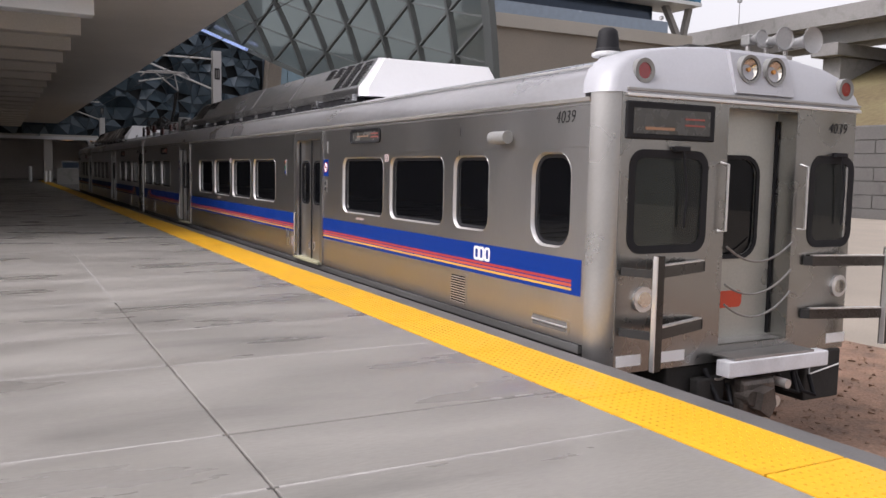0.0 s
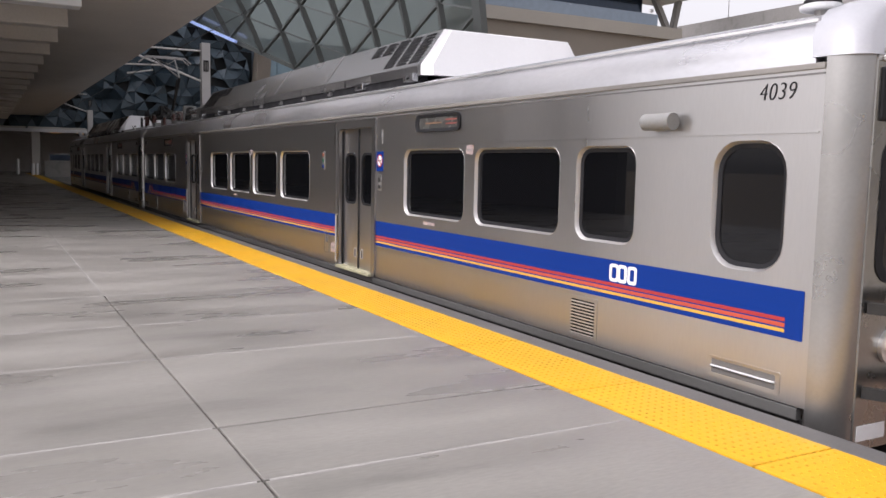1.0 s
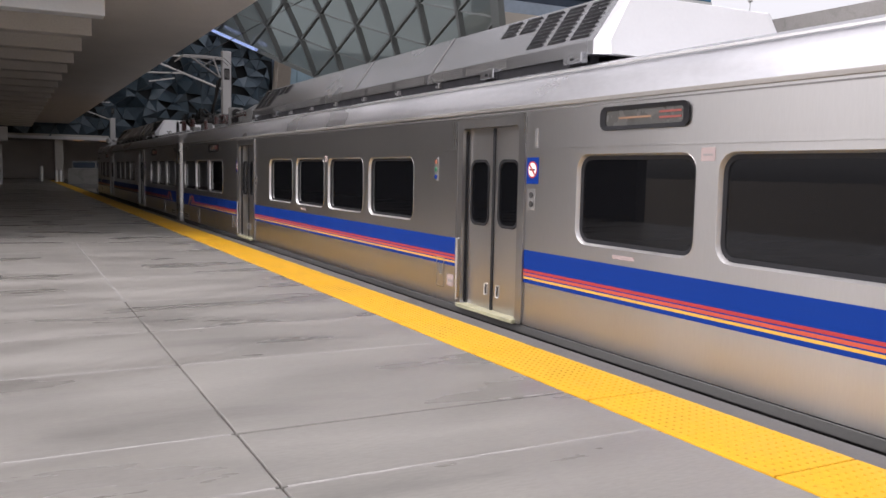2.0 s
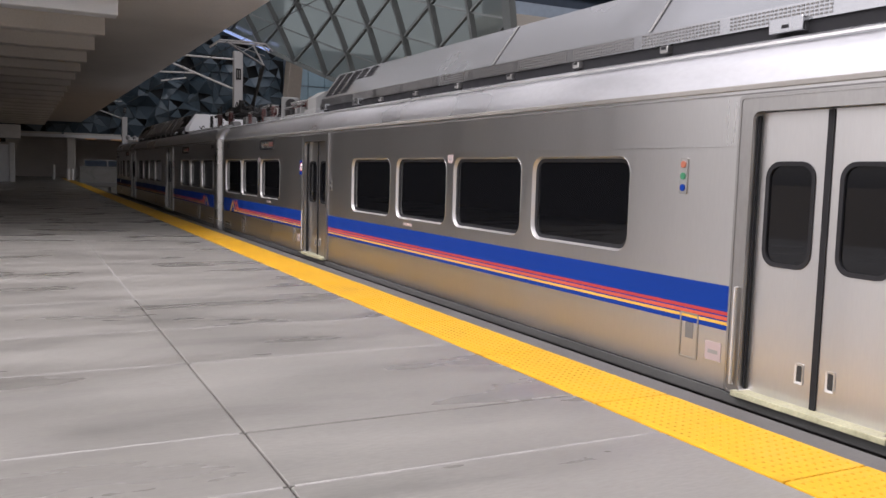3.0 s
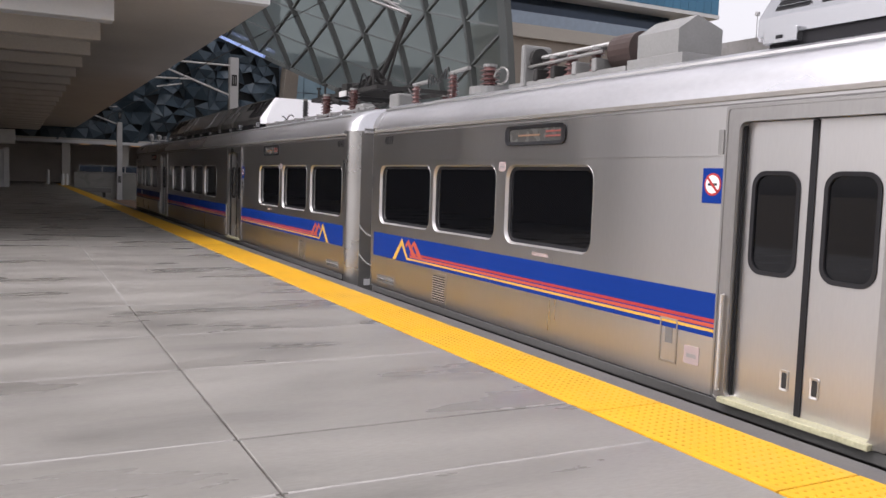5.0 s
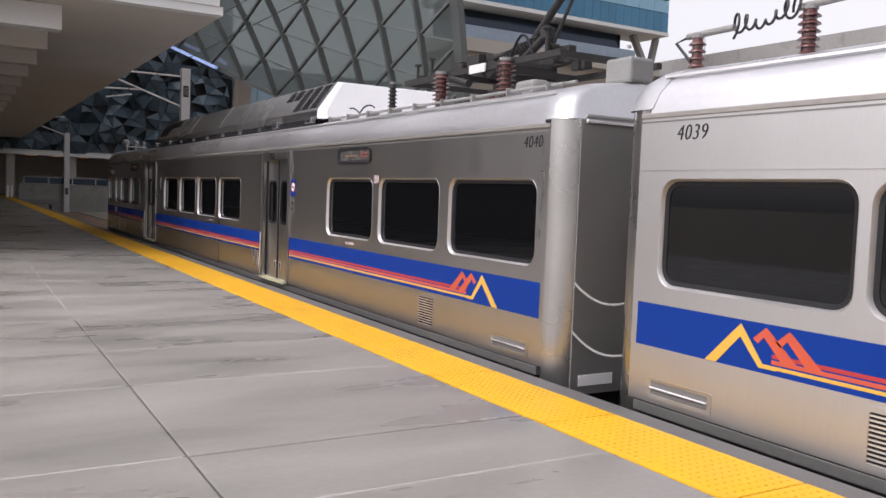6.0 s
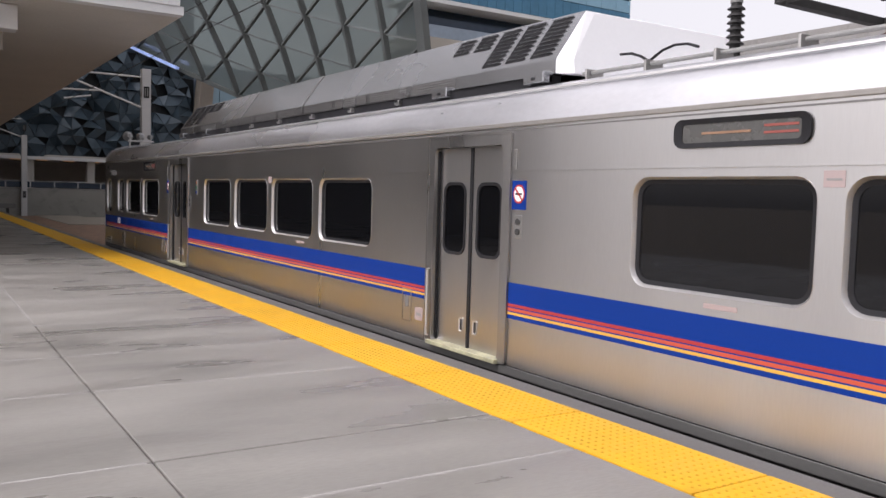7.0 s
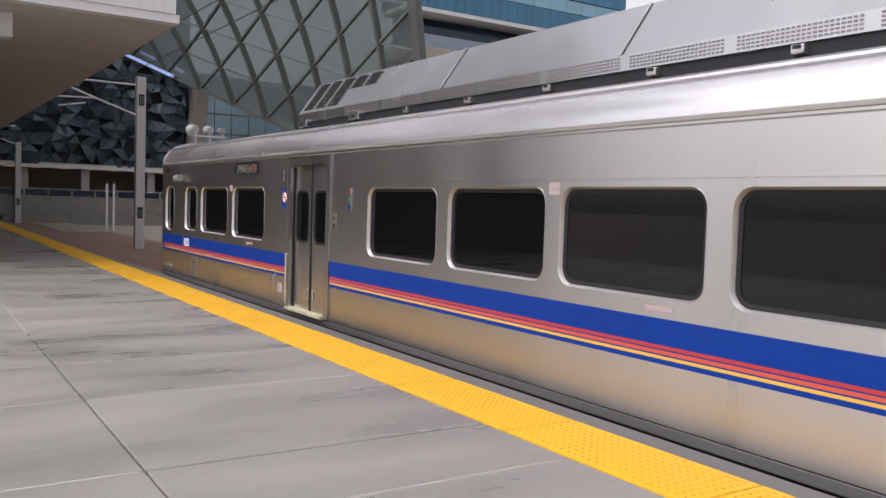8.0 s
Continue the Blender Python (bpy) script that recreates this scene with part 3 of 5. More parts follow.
    part("white_outline", tube([put(2.72, -0.36, -0.025), put(2.72, -0.52, -0.025), put(3.17, -0.45, -0.025)], 0.008, 6), WHITE_VINYL, ub)
    a, b = put(W / 2 - 0.14, 0, -0.28), put(W / 2 + 0.14, 0, 0.3)
    part("coupler", box(a[0], b[0], a[1], b[1], -0.72, -0.46, 0.04), CAST, car, "cast steel coupler")
    a, b = put(W / 2 - 0.22, 0, -0.30), put(W / 2 + 0.22, 0, -0.12)
    part("coupler_head", box(a[0], b[0], a[1], b[1], -0.80, -0.40, 0.05), CAST, car)
    for xa, r_, z in ((W / 2 - 0.16, 0.07, -0.56), (W / 2 + 0.15, 0.055, -0.62), (W / 2 + 0.30, 0.045, -0.47)):
        part("coupler_pin", rod(put(xa, z, -0.36), put(xa, z, -0.20), r_, 14), TRIM if xa > W / 2 else CAST, car, "worn steel coupler fitting")
    part("coupler_hook", loft([[put(W / 2 + dx, z, q) for dx, z in ((-0.12, -0.50), (0.02, -0.46), (0.06, -0.62), (-0.02, -0.74), (-0.14, -0.66))] for q in (-0.44, -0.30)]), CAST, car, "cast coupler hook")
    a, b = put(W / 2 - 0.60, 0, -0.10), put(W / 2 - 0.26, 0, 0.02)
    part("drawgear_plate", box(a[0], b[0], a[1], b[1], -0.70, -0.40, 0.02), DARK, car, "dark drawgear plate")
    lk = [put(W / 2 - 0.42 + 0.028 * k, -0.40 - 0.012 * math.sin(k * 0.9), -0.13) for k in range(11)]
    part("short_chain", tube(lk, 0.012, 6), TRIM, car, "short pale chain")
    for xa, zz in ((1.25, -0.42), (2.15, -0.40), (2.4, -0.45)):
        p = [put(xa, -0.32, -0.02), put(xa + 0.05, zz - 0.18, -0.16), put(xa + 0.16, zz - 0.22, -0.22), put(xa + 0.22, zz - 0.05, -0.10)]
        part("hose", tube(p, 0.025, 8), BLACK, car, "black brake hose")
    # bumper beam
    a, b = put(1.27, 0, -0.30), put(2.64, 0, -0.14)
    part("bumper_beam", box(a[0], b[0], a[1], b[1], -0.36, -0.21, 0.012), BEAM_WHITE, car, "scuffed white anti-climber beam")
    a, b = put(1.36, 0, -0.28), put(2.45, 0, -0.002)
    part("step_plate", box(a[0], b[0], a[1], b[1], -0.21, -0.185, 0.004), STEEL_DARK, car, "chequered step plate")
    if not cab:
        a, b = put(0.25, 0, -0.006), put(0.65, 0, 0.0)
        part("reflective_patch", box(a[0], b[0], a[1], b[1], -0.20, -0.10), WHITE_VINYL, car, "white reflective patch")
        if s > 0:
            for z in (0.74, 0.30):
                pts = [put(0.16 + 0.1 * k, z - 0.06 * k - 0.44 * k * (1 - k), -GAP * k) for k in [i / 14 for i in range(15)]]
                part("chain", tube(pts, 0.012, 6), GREY_PAINT, car, "pale safety chain between the cars")
        return
    for x0_, x1_, loop in ((0.27, 1.18, wl), (2.60, 3.24, wr)):
        w = part("cab_window", ring(rr(x0_ - 0.012, x1_ + 0.012, 0.788, 1.715, 0.15), rr(x0_ + 0.06, x1_ - 0.06, 0.86, 1.64, 0.09), put, -0.008, -0.003, 0.05), BLACK, car, "black rubber windscreen surround", True)
        part("pane", plate(rr(x0_ + 0.03, x1_ - 0.03, 0.83, 1.67, 0.1), [], lambda x, z, q: put(x, z, q + 0.01), 0.008), CAB_GLASS, w, "windscreen pane").visible_shadow = False
        xm = x0_ + 0.62 * (x1_ - x0_)
        part("wiper", tube([put(xm, 1.74, -0.05), put(xm + 0.06, 1.35, -0.05), put(xm + 0.05, 1.02, -0.04)], 0.012, 6), BLACK, w, "windscreen wiper")
        part("wiper_motor", box(*sorted((put(xm - 0.1, 0, 0)[0], put(xm + 0.08, 0, 0)[0])), *sorted((put(0, 0, -0.06)[1], put(0, 0, 0)[1])), 1.70, 1.75, 0.01), BLACK, w)
    # destination display
    a, b = put(0.20, 0, -0.02), put(1.24, 0, 0.02)
    ds = part("destination_display", box(a[0], b[0], a[1], b[1], 1.80, 2.13, 0.015), BLACK, car, "black destination display")
    a, b = put(0.27, 0, -0.026), put(1.17, 0, -0.018)
    part("display_screen", box(a[0], b[0], a[1], b[1], 1.85, 2.07), SCREEN, ds, "dark screen with glowing bars")
    for xa, xb, z0, z1, m in ((0.40, 0.74, 1.885, 1.91, LED_AMBER), (0.86, 1.10, 1.985, 2.00, LED_RED), (0.86, 1.10, 1.93, 1.945, LED_RED)):
        a, b = put(xa, 0, -0.030), put(xb, 0, -0.024)
        part("led_bar", box(a[0], b[0], a[1], b[1], z0, z1), m, ds)
    # lamps
    for x in (0.42, 3.10):
        lm = part("tail_lamp", ring(rr(x - 0.11, x + 0.11, 2.29, 2.51, 0.109), rr(x - 0.072, x + 0.072, 2.328, 2.472, 0.071), put, 0.025, 0.03, 0.20), GREY_PAINT, car, "round tail lamp with a pale rim", True)
        part("lens", rod(put(x, 2.40, 0.038), put(x, 2.40, 0.10), 0.074, 20), LENS_RED, lm, "dark red lens")
    hb = part("headlamp_housing", loft([[put(1.50, z, q), put(2.28, z, q), put(2.28, z, 0.3), put(1.50, z, 0.3)] for z, q in ((2.27, -0.012), (2.655, 0.095), (2.685, 0.12))]), CAP_WHITE, car, "white headlamp housing")
    for x in (1.69, 2.03):
        lm = part("headlamp", ring(rr(x - 0.135, x + 0.135, 2.365, 2.635, 0.134), rr(x - 0.104, x + 0.104, 2.396, 2.604, 0.103), put, 0.005, 0.015, 0.11), GREY_PAINT, car, "round headlamp with a pale rim", True)
        bowl = [[put(x + r_ * math.cos(0.3142 * k), 2.50 + r_ * math.sin(0.3142 * k), q) for k in range(20)] for r_, q in ((0.103, 0.018), (0.088, 0.04), (0.055, 0.065), (0.02, 0.075))]
        part("reflector", loft(bowl, False), LENS_CLEAR, lm, "bright bowl reflector", True)
        part("bulb", rod(put(x, 2.50, 0.025), put(x, 2.50, 0.075), 0.022, 12, None, 0.016), BULB, lm, "amber bulb")
        part("lamp_rim", ring(rr(x - 0.107, x + 0.107, 2.393, 2.607, 0.106), rr(x - 0.099, x + 0.099, 2.401, 2.599, 0.098), put, 0.012, 0.018, 0.03), DARK, lm)
    for x in (0.46, 3.10):
        lm = part("marker_lamp", rod(put(x, 0.38, -0.03), put(x, 0.38, 0.0), 0.115, 24), STEEL_BRIGHT, car, "round chrome marker lamp")
        part("lens", rod(put(x, 0.38, -0.045), put(x, 0.38, -0.02), 0.07, 20), LENS_CLEAR, lm)
    for x in (0.33, 0.86, 3.12):
        a, b = put(x - 0.14, 0, -0.006), put(x + 0.14, 0, 0.0)
        part("reflective_patch", box(a[0], b[0], a[1], b[1], -0.22, -0.12), WHITE_VINYL, car, "white reflective patch")
    # folding gates at the doorway
    for xh, xe in ((1.12, 0.36), (2.62, 3.46)) if gates else ():
        for z in (0.66, 0.12):
            part("gate_bar", beam(put(xh, z, -0.05), put(xe, z, -0.30), 0.045, 0.10), GATE, car, "dark gate bar")
            part("gate_bar_edge", beam(put(xh, z + 0.056, -0.05), put(xe, z + 0.056, -0.30), 0.055, 0.012), STEEL_BRIGHT, car)
            part("gate_hinge", beam(put(xh + (0.06 if xh < 2 else -0.06), z, 0.0), put(xh, z, -0.06), 0.05, 0.09), DARK, car)
            part("gate_stop", beam(put(xe, z - 0.02, -0.28), put(0.22 if xh < 2 else W - 0.2, z - 0.02, 0.0), 0.05, 0.07), DARK, car)
        part("gate_post", beam(put(xe, -0.2, -0.31), put(xe, 0.80, -0.31), 0.085, 0.06, up=(0, 1, 0)), GATE, car, "dark gate post")
        part("gate_post_edge", beam(put(xe - 0.048, -0.2, -0.325), put(xe - 0.048, 0.80, -0.325), 0.012, 0.05, up=(0, 1, 0)), STEEL_BRIGHT, car)
    # red patch low on the end door
    part("red_patch", plate(rr(x0 + 0.14, x0 + 0.54, 0.19, 0.36, 0.05, 3), [], lambda x, z, q: put(x, z, q + RD - 0.008), 0.006), SIGN_RED, ed, "faded red patch")
    # beacon, antenna and horns
    bp_ = put(0.55, 0, 0.72)
    bc = part("beacon", revolve(bp_[0], bp_[1], ((0.14, 2.60), (0.15, 2.612), (0.15, 2.632), (0.12, 2.645))), FASCIA, car, "dark domed beacon on a pale plate")
    part("beacon_foot", rod((bp_[0], bp_[1], 2.38), (bp_[0], bp_[1], 2.60), 0.05, 12), STEEL_DARK, bc)
    part("dome", revolve(bp_[0], bp_[1], ((0.125, 2.645), (0.122, 2.67), (0.11, 2.68), (0.098, 2.80), (0.088, 2.845), (0.06, 2.868), (0.01, 2.874))), BLACK, bc, "dark ribbed dome", True)
    ap = put(1.72, 0, 0.75)
    part("antenna", loft([[(ap[0] + x * 0.27, ap[1] + y * 0.16, 2.68 + z) for x, y in ((-1, -1), (1, -1), (1, 1), (-1, 1))] for z in (0, 0.05)] + [[(ap[0] + x * 0.2, ap[1] + y * 0.1, 2.80) for x, y in ((-1, -1), (1, -1), (1, 1), (-1, 1))]]), DARK, car, "low black roof antenna")
    part("antenna_foot", box(ap[0] - 0.2, ap[0] + 0.2, ap[1] - 0.08, ap[1] + 0.08, 2.60, 2.69), DARK, car)
    for i, (x, q, ln, r) in enumerate(((2.50, 0.32, 0.34, 0.115), (2.82, 0.24, 0.42, 0.135), (2.26, 0.40, 0.26, 0.075))):
        m_ = Matrix.Translation(put(x, 2.90, q)) @ (Vector(put(0.03, 0, ln)) - Vector(put(0, 0, 0))).to_track_quat('Z', 'Y').to_matrix().to_4x4()
        prof = ((r * 0.9, 0.012), (r, 0.0), (r * 0.98, 0.015), (r * 0.72, 0.05), (r * 0.45, 0.11), (r * 0.32, ln * 0.7), (r * 0.45, ln * 0.75), (r * 0.45, ln))
        bm = loft([[(r_ * math.cos(0.349 * k), r_ * math.sin(0.349 * k), z) for k in range(18)] for r_, z in prof])
        bmesh.ops.transform(bm, matrix=m_, verts=bm.verts)
        part("horn", bm, HORN, car, "flared grey air horn", True)
    a, b = put(2.2, 0, 0.55), put(2.9, 0, 0.68)
    hm = part("horn_mount", box(a[0], b[0], a[1], b[1], 2.74, 2.78, 0.01), STEEL_DARK, car, "steel rail carrying the horns")
    for x in (2.28, 2.55, 2.84):
        p = put(x, 0, 0.60)
        part("horn_post", rod((p[0], p[1], 2.50), (p[0], p[1], 2.90), 0.025, 8), STEEL_DARK, hm)
        part("horn_valve", box(p[0] - 0.05, p[0] + 0.05, p[1] - 0.06, p[1] + 0.06, 2.84, 2.95, 0.015), GREY_PAINT, hm)


HORN = mat("grey_horn", (0.33, 0.33, 0.33), 0.45, 0.5, 0.12, 6, 60, 0.05)
END_DOOR = mat("end_door_grey", (0.46, 0.46, 0.42), 0.40, 0.6, 0.1, 2, 40, 0.05)
CHAIN = mat("chain", (0.30, 0.295, 0.28), 0.4, 0.7, 0.2, 20, 90, 0.2)
SCREEN = mat("display_glass", (0.07, 0.07, 0.066), 0.25, 0.0, 0.15, 8, 80, 0)


def window_spans(s):
    """Side windows of a car; the second car's are set a little differently."""
    if s < 0:
        return [(a + 0.04, b) if a < L - 2 else (a - 0.10, b - 0.06) for a, b in SIDE_WINDOWS]
    return [(a - 0.15, b - 0.19) if 9 < a < 17 else (a, b + 0.02 if a > L - 2 else b - (0.02 if a > 17 else 0.07)) for a, b in SIDE_WINDOWS]


def rail_car(s, number, label):
    """One car; Y runs from the cab end, s is the side that faces the platform."""
    car = thing("rail_car", label, "train car", "cars of the train")
    put = lambda c, z, d: (s * (W / 2 - d), c, z)
    for q in (s, -s):
        pq = lambda c, z, d, q=q: (q * (W / 2 - d), c, z)
        holes = [rr(a - 0.016, b + 0.016, 0.850, 1.666, 0.146) for a, b in window_spans(s)] + [rr(0.484, 1.116, 0.794, 1.686, 0.216)]
        # wall bays between the doors
        cuts = [0.24, DOORS[0][0] - 0.12, DOORS[0][1] + 0.12, DOORS[1][0] - 0.12, DOORS[1][1] + 0.12, L - 0.24]
        for i in (0, 2, 4):
            a, b = cuts[i], cuts[i + 1]
            inside = [h for h in holes if a < h[0][0] < b]
            part("side_wall", plate([(a, -0.05), (b, -0.05), (b, 2.13), (a, 2.13)], inside, pq, 0.05), STEEL, car, "brushed stainless side wall")
            part("belt_rib", box(q * W / 2, q * (W / 2 + 0.008), a + 0.02, b - 0.02, 1.729, 1.741), STEEL, car)
        for a, b in DOORS:
            part("door_header", box(q * (W / 2 - 0.05), q * W / 2, a - 0.12, b + 0.12, 2.08, 2.13), STEEL, car)
            side_door(car, q, a, b, q == s)
        for a, b in window_spans(s):
            side_window(car, q, a, b, 0.866, 1.65)
        side_window(car, q, 0.50, 1.10, 0.81, 1.67, 0.2)
        part("cant_rail", box(q * (W / 2 - 0.03), q * (W / 2 + 0.012), 0.24, L - 0.24, 2.125, 2.165, 0.006), GUTTER, car)
        part("cant_groove", box(q * (W / 2 - 0.03), q * (W / 2 + 0.004), 0.24, L - 0.24, 2.092, 2.104), SKIRT, car)
        part("roof_rib", beam((q * 1.58, 0.4, 2.452), (q * 1.58, L - 0.35, 2.452), 0.03, 0.02), STEEL_BRIGHT, car)
        # black strip stands in for the shadow line between wall and sill
        part("sill_seam", box(q * (W / 2 - 0.04), q * (W / 2 - 0.006), 0.30, L - 0.30, -0.062, -0.046), BLACK, car)
        part("side_sill", box(q * (W / 2 - 0.05), q * (W / 2 + 0.004), 0.30, L - 0.30, -0.140, -0.060, 0.006), SILL, car, "grey sill along the foot of the side")
        # skirt's dark colour supplies the shade in the gap to the platform edge
        part("skirt", box(q * (W / 2 - 0.09), q * (W / 2 - 0.045), 0.26, L - 0.26, -0.30, -0.138, 0.006), DARK, car, "recessed side skirt, coloured dark for the shaded gap at the platform")
    part("roof", loft([[(x, c, z) for x, z in ROOF] for c in (0.32, L - 0.33)]), ROOF_STEEL, car, "curved stainless roof", True)
    part("car_floor", box(-W / 2 + 0.06, W / 2 - 0.06, 0.5, L - 0.5, -0.20, -0.06), INSIDE, car)
    part("car_ceiling", box(-W / 2 + 0.06, W / 2 - 0.06, 0.5, L - 0.5, 2.05, 2.10), INSIDE, car)
    part("cab_bulkhead", box(-W / 2 + 0.06, W / 2 - 0.06, 1.45, 1.50, -0.06, 2.05), INSIDE, car)
    part("underframe", box(-1.3, 1.3, 1.5, L - 1.5, -0.9, -0.22, 0.02), DARK, car, "dark underframe equipment")
    # wheels on two trucks
    for c in (3.2, 5.8, L - 5.8, L - 3.2):
        for x in (-0.75, 0.75):
            wh = part("wheel", rod((x - 0.06, c, -0.78), (x + 0.06, c, -0.78), 0.42, 24), DARK, car, "steel wheel")
            part("flange", rod((x - 0.06, c, -0.78), (x - 0.08, c, -0.78), 0.44, 24), DARK, wh)
    # seats
    sb = box(-0.48, 0.48, -0.23, 0.23, 0.38, 0.48, 0.03)
    box(-0.48, 0.48, 0.17, 0.27, 0.46, 1.12, 0.03, sb)
    me = bpy.data.meshes.new("seat")
    sb.to_mesh(me)
    sb.free()
    me.materials.append(SEAT)
    for c in [2.2 + 0.86 * i for i in range(5)] + [9.4 + 0.86 * i for i in range(9)] + [L - 6.0 + 0.86 * i for i in range(6)]:
        for x in (-1.05, 1.05):
            st = new("seat", me)
            st.parent, st.location = car, (x, c, -0.06)
            st["label"] = "dark blue passenger seat"
    end_face(car, -1, 0, -1, True, s < 0)
    end_face(car, s, L, 1, False)
    # bands
    stripes(car, s, 0.29, DOORS[0][0] - 0.125, 0.43)
    stripes(car, s, DOORS[0][1] + 0.125, DOORS[1][0] - 0.125)
    e = L - 0.30
    stripes(car, s, DOORS[1][1] + 0.125, e, None, L - 1.56)
    # mountain mark: a gold peak and two orange ones behind it
    k = L - (1.30 if s < 0 else 1.27)
    gold = [(k, 0.69), (k + 0.30, 0.388), (k + 0.20, 0.388), (k, 0.60), (k - 0.16, 0.418), (k - 0.30, 0.418), (k - 0.30, 0.446), (k - 0.19, 0.446)]
    poly(car, s, gold, 0.006, GOLD, "gold_peak", "gold mountain-shaped mark")
    for dk, m in ((0.19, ORANGE), (0.37, ORANGE)):
        kk = k - dk
        pk = [(kk - 0.27, 0.475), (kk - 0.15, 0.475), (kk, 0.625), (kk + 0.045, 0.575), (kk + 0.085, 0.605), (kk - 0.015, 0.69), (kk - 0.06, 0.655)]
        poly(car, s, pk, 0.0055, m, "orange_peak", "orange mountain-shaped mark")
    # operator's mark: white outlined blocks
    x0 = 1.87
    for i, (a, b) in enumerate(((0.0, 0.115), (0.105, 0.215), (0.225, 0.335))):
        lo, hi = x0 + (0.335 - b), x0 + (0.335 - a)
        part("white_mark", ring(rr(lo, hi, 0.535, 0.685, 0.03, 3), rr(lo + 0.028, hi - 0.028, 0.562, 0.658, 0.015, 3), lambda c, z, d: put(c, z, d), -0.0065, -0.0065, -0.002), WHITE_VINYL, car, "white outlined mark on the blue band")
    # numbers
    turn = Matrix(((0, 0, s, 0), (s, 0, 0, 0), (0, 1, 0, 0), (0, 0, 0, 1)))
    for c in (0.60, L - (0.755 if s < 0 else 0.50)):
        text_mesh(number, 0.162, BLACK, car, "car_number", Matrix.Translation((s * (W / 2 + 0.003), c, 2.0)) @ turn @ Matrix.Diagonal((0.85, 1, 1, 1)))
    if s < 0:
        text_mesh(number, 0.150, BLACK, car, "car_number", Matrix.Translation((-s * (W / 2 - 0.44), -0.006, 1.99)) @ pose(0, 0, 0, 90) @ Matrix.Diagonal((0.85, 1, 1, 1)))
    # destination panels
    for c in (5.32, L - (4.42 if s < 0 else 4.52)):
        dp = part("side_display", ring(rr(c - 0.54, c + 0.54, 1.865, 2.065, 0.07), rr(c - 0.47, c + 0.47, 1.90, 2.03, 0.03), put, -0.02, -0.012, 0.0), BLACK, car, "black side destination display")
        part("display_screen", box(s * (W / 2), s * (W / 2 + 0.006), c - 0.48, c + 0.48, 1.89, 2.04), SCREEN, dp)
        for a, b, z, m in ((-0.10, 0.30, 1.955, LED_AMBER), (-0.45, -0.20, 1.985, LED_RED), (-0.45, -0.20, 1.94, LED_RED)):
            a, b = (c + a, c + b) if s < 0 else (c - b, c - a)
            part("led_bar", box(s * (W / 2 + 0.006), s * (W / 2 + 0.010), a, b, z, z + 0.016), m, dp)
    # door indicator with three small lamps
    c = DOORS[0][1] + 0.67
    di = part("door_indicator", plate(rr(c - 0.04, c + 0.04, 1.37, 1.65, 0.012, 3), [], lambda a_, z, d: put(a_, z, d - 0.012), 0.014), STEEL_DARK, car, "door indicator plate with three lamps")
    for z, m in ((1.60, SIGN_INK), (1.51, LAMP_GREEN), (1.42, BLUE)):
        part("lamp", rod(put(c, z, -0.012), put(c, z, -0.020), 0.027, 14), m, di)
    # no-smoking stickers, buttons, stickers, vents and lift eyes beside the doors
    for c in (DOORS[0][0] - 0.24, DOORS[1][1] + 0.24):
        ns = part("no_smoking_sign", box(s * W / 2, s * (W / 2 + 0.003), c - 0.105, c + 0.105, 1.38, 1.64), BLUE, car, "blue no-smoking sticker")
        part("red_ring", rod(put(c, 1.52, -0.003), put(c, 1.52, -0.005), 0.085, 24), RED, ns)
        part("white_disc", rod(put(c, 1.52, -0.005), put(c, 1.52, -0.0065), 0.068, 24), WHITE_VINYL, ns)
        part("cigarette", beam(put(c - 0.045, 1.52, -0.008), put(c + 0.045, 1.52, -0.008), 0.018, 0.003, up=(1, 0, 0)), BLACK, ns)
        part("slash", beam(put(c - s * 0.05, 1.57, -0.009), put(c + s * 0.05, 1.47, -0.010), 0.018, 0.003, up=(1, 0, 0)), RED, ns)
        part("lamp_plate", box(s * W / 2, s * (W / 2 + 0.012), c - 0.09, c - 0.04, 1.74, 1.92, 0.004), STEEL_DARK, car)
    for c in ((DOORS[0][0] - 0.24, DOORS[1][0] - 0.24) if s < 0 else (DOORS[0][1] + 0.24, DOORS[1][1] + 0.24)):
        z = 1.12
        bt = part("door_button_plate", box(s * W / 2, s * (W / 2 + 0.006), c - 0.055, c + 0.055, z, z + 0.21, 0.003), STEEL_DARK, car, "door button plate")
        for dz in (0.06, 0.15):
            part("button", rod(put(c, z + dz, -0.006), put(c, z + dz, -0.016), 0.030, 16), BUTTON, bt)
    for c in ((DOORS[0][1] + 0.27, DOORS[1][1] + 0.36) if s < 0 else (DOORS[0][0] - 0.36, DOORS[1][0] - 0.27)):
        e_ = 0.0 if s < 0 else -0.52
        sk = part("white_sticker", box(s * W / 2, s * (W / 2 + 0.003), c - 0.08, c + 0.08, 0.14, 0.28), PINK, car, "pale notice sticker")
        part("notice_bar", box(s * (W / 2 + 0.003), s * (W / 2 + 0.004), c - 0.05, c + 0.05, 0.19, 0.22), GREY_PAINT, sk)
        ah = part("access_hatch", ring(rr(c + 0.16 + e_, c + 0.36 + e_, 0.10, 0.46, 0.015, 2), rr(c + 0.175 + e_, c + 0.345 + e_, 0.115, 0.445, 0.01, 2), put, -0.006, -0.006, 0.0), STEEL_DARK, car, "small access hatch")
        part("hatch_slot", box(s * W / 2, s * (W / 2 + 0.002), c + 0.215 + e_, c + 0.30 + e_, 0.26, 0.44), SKIRT, ah)
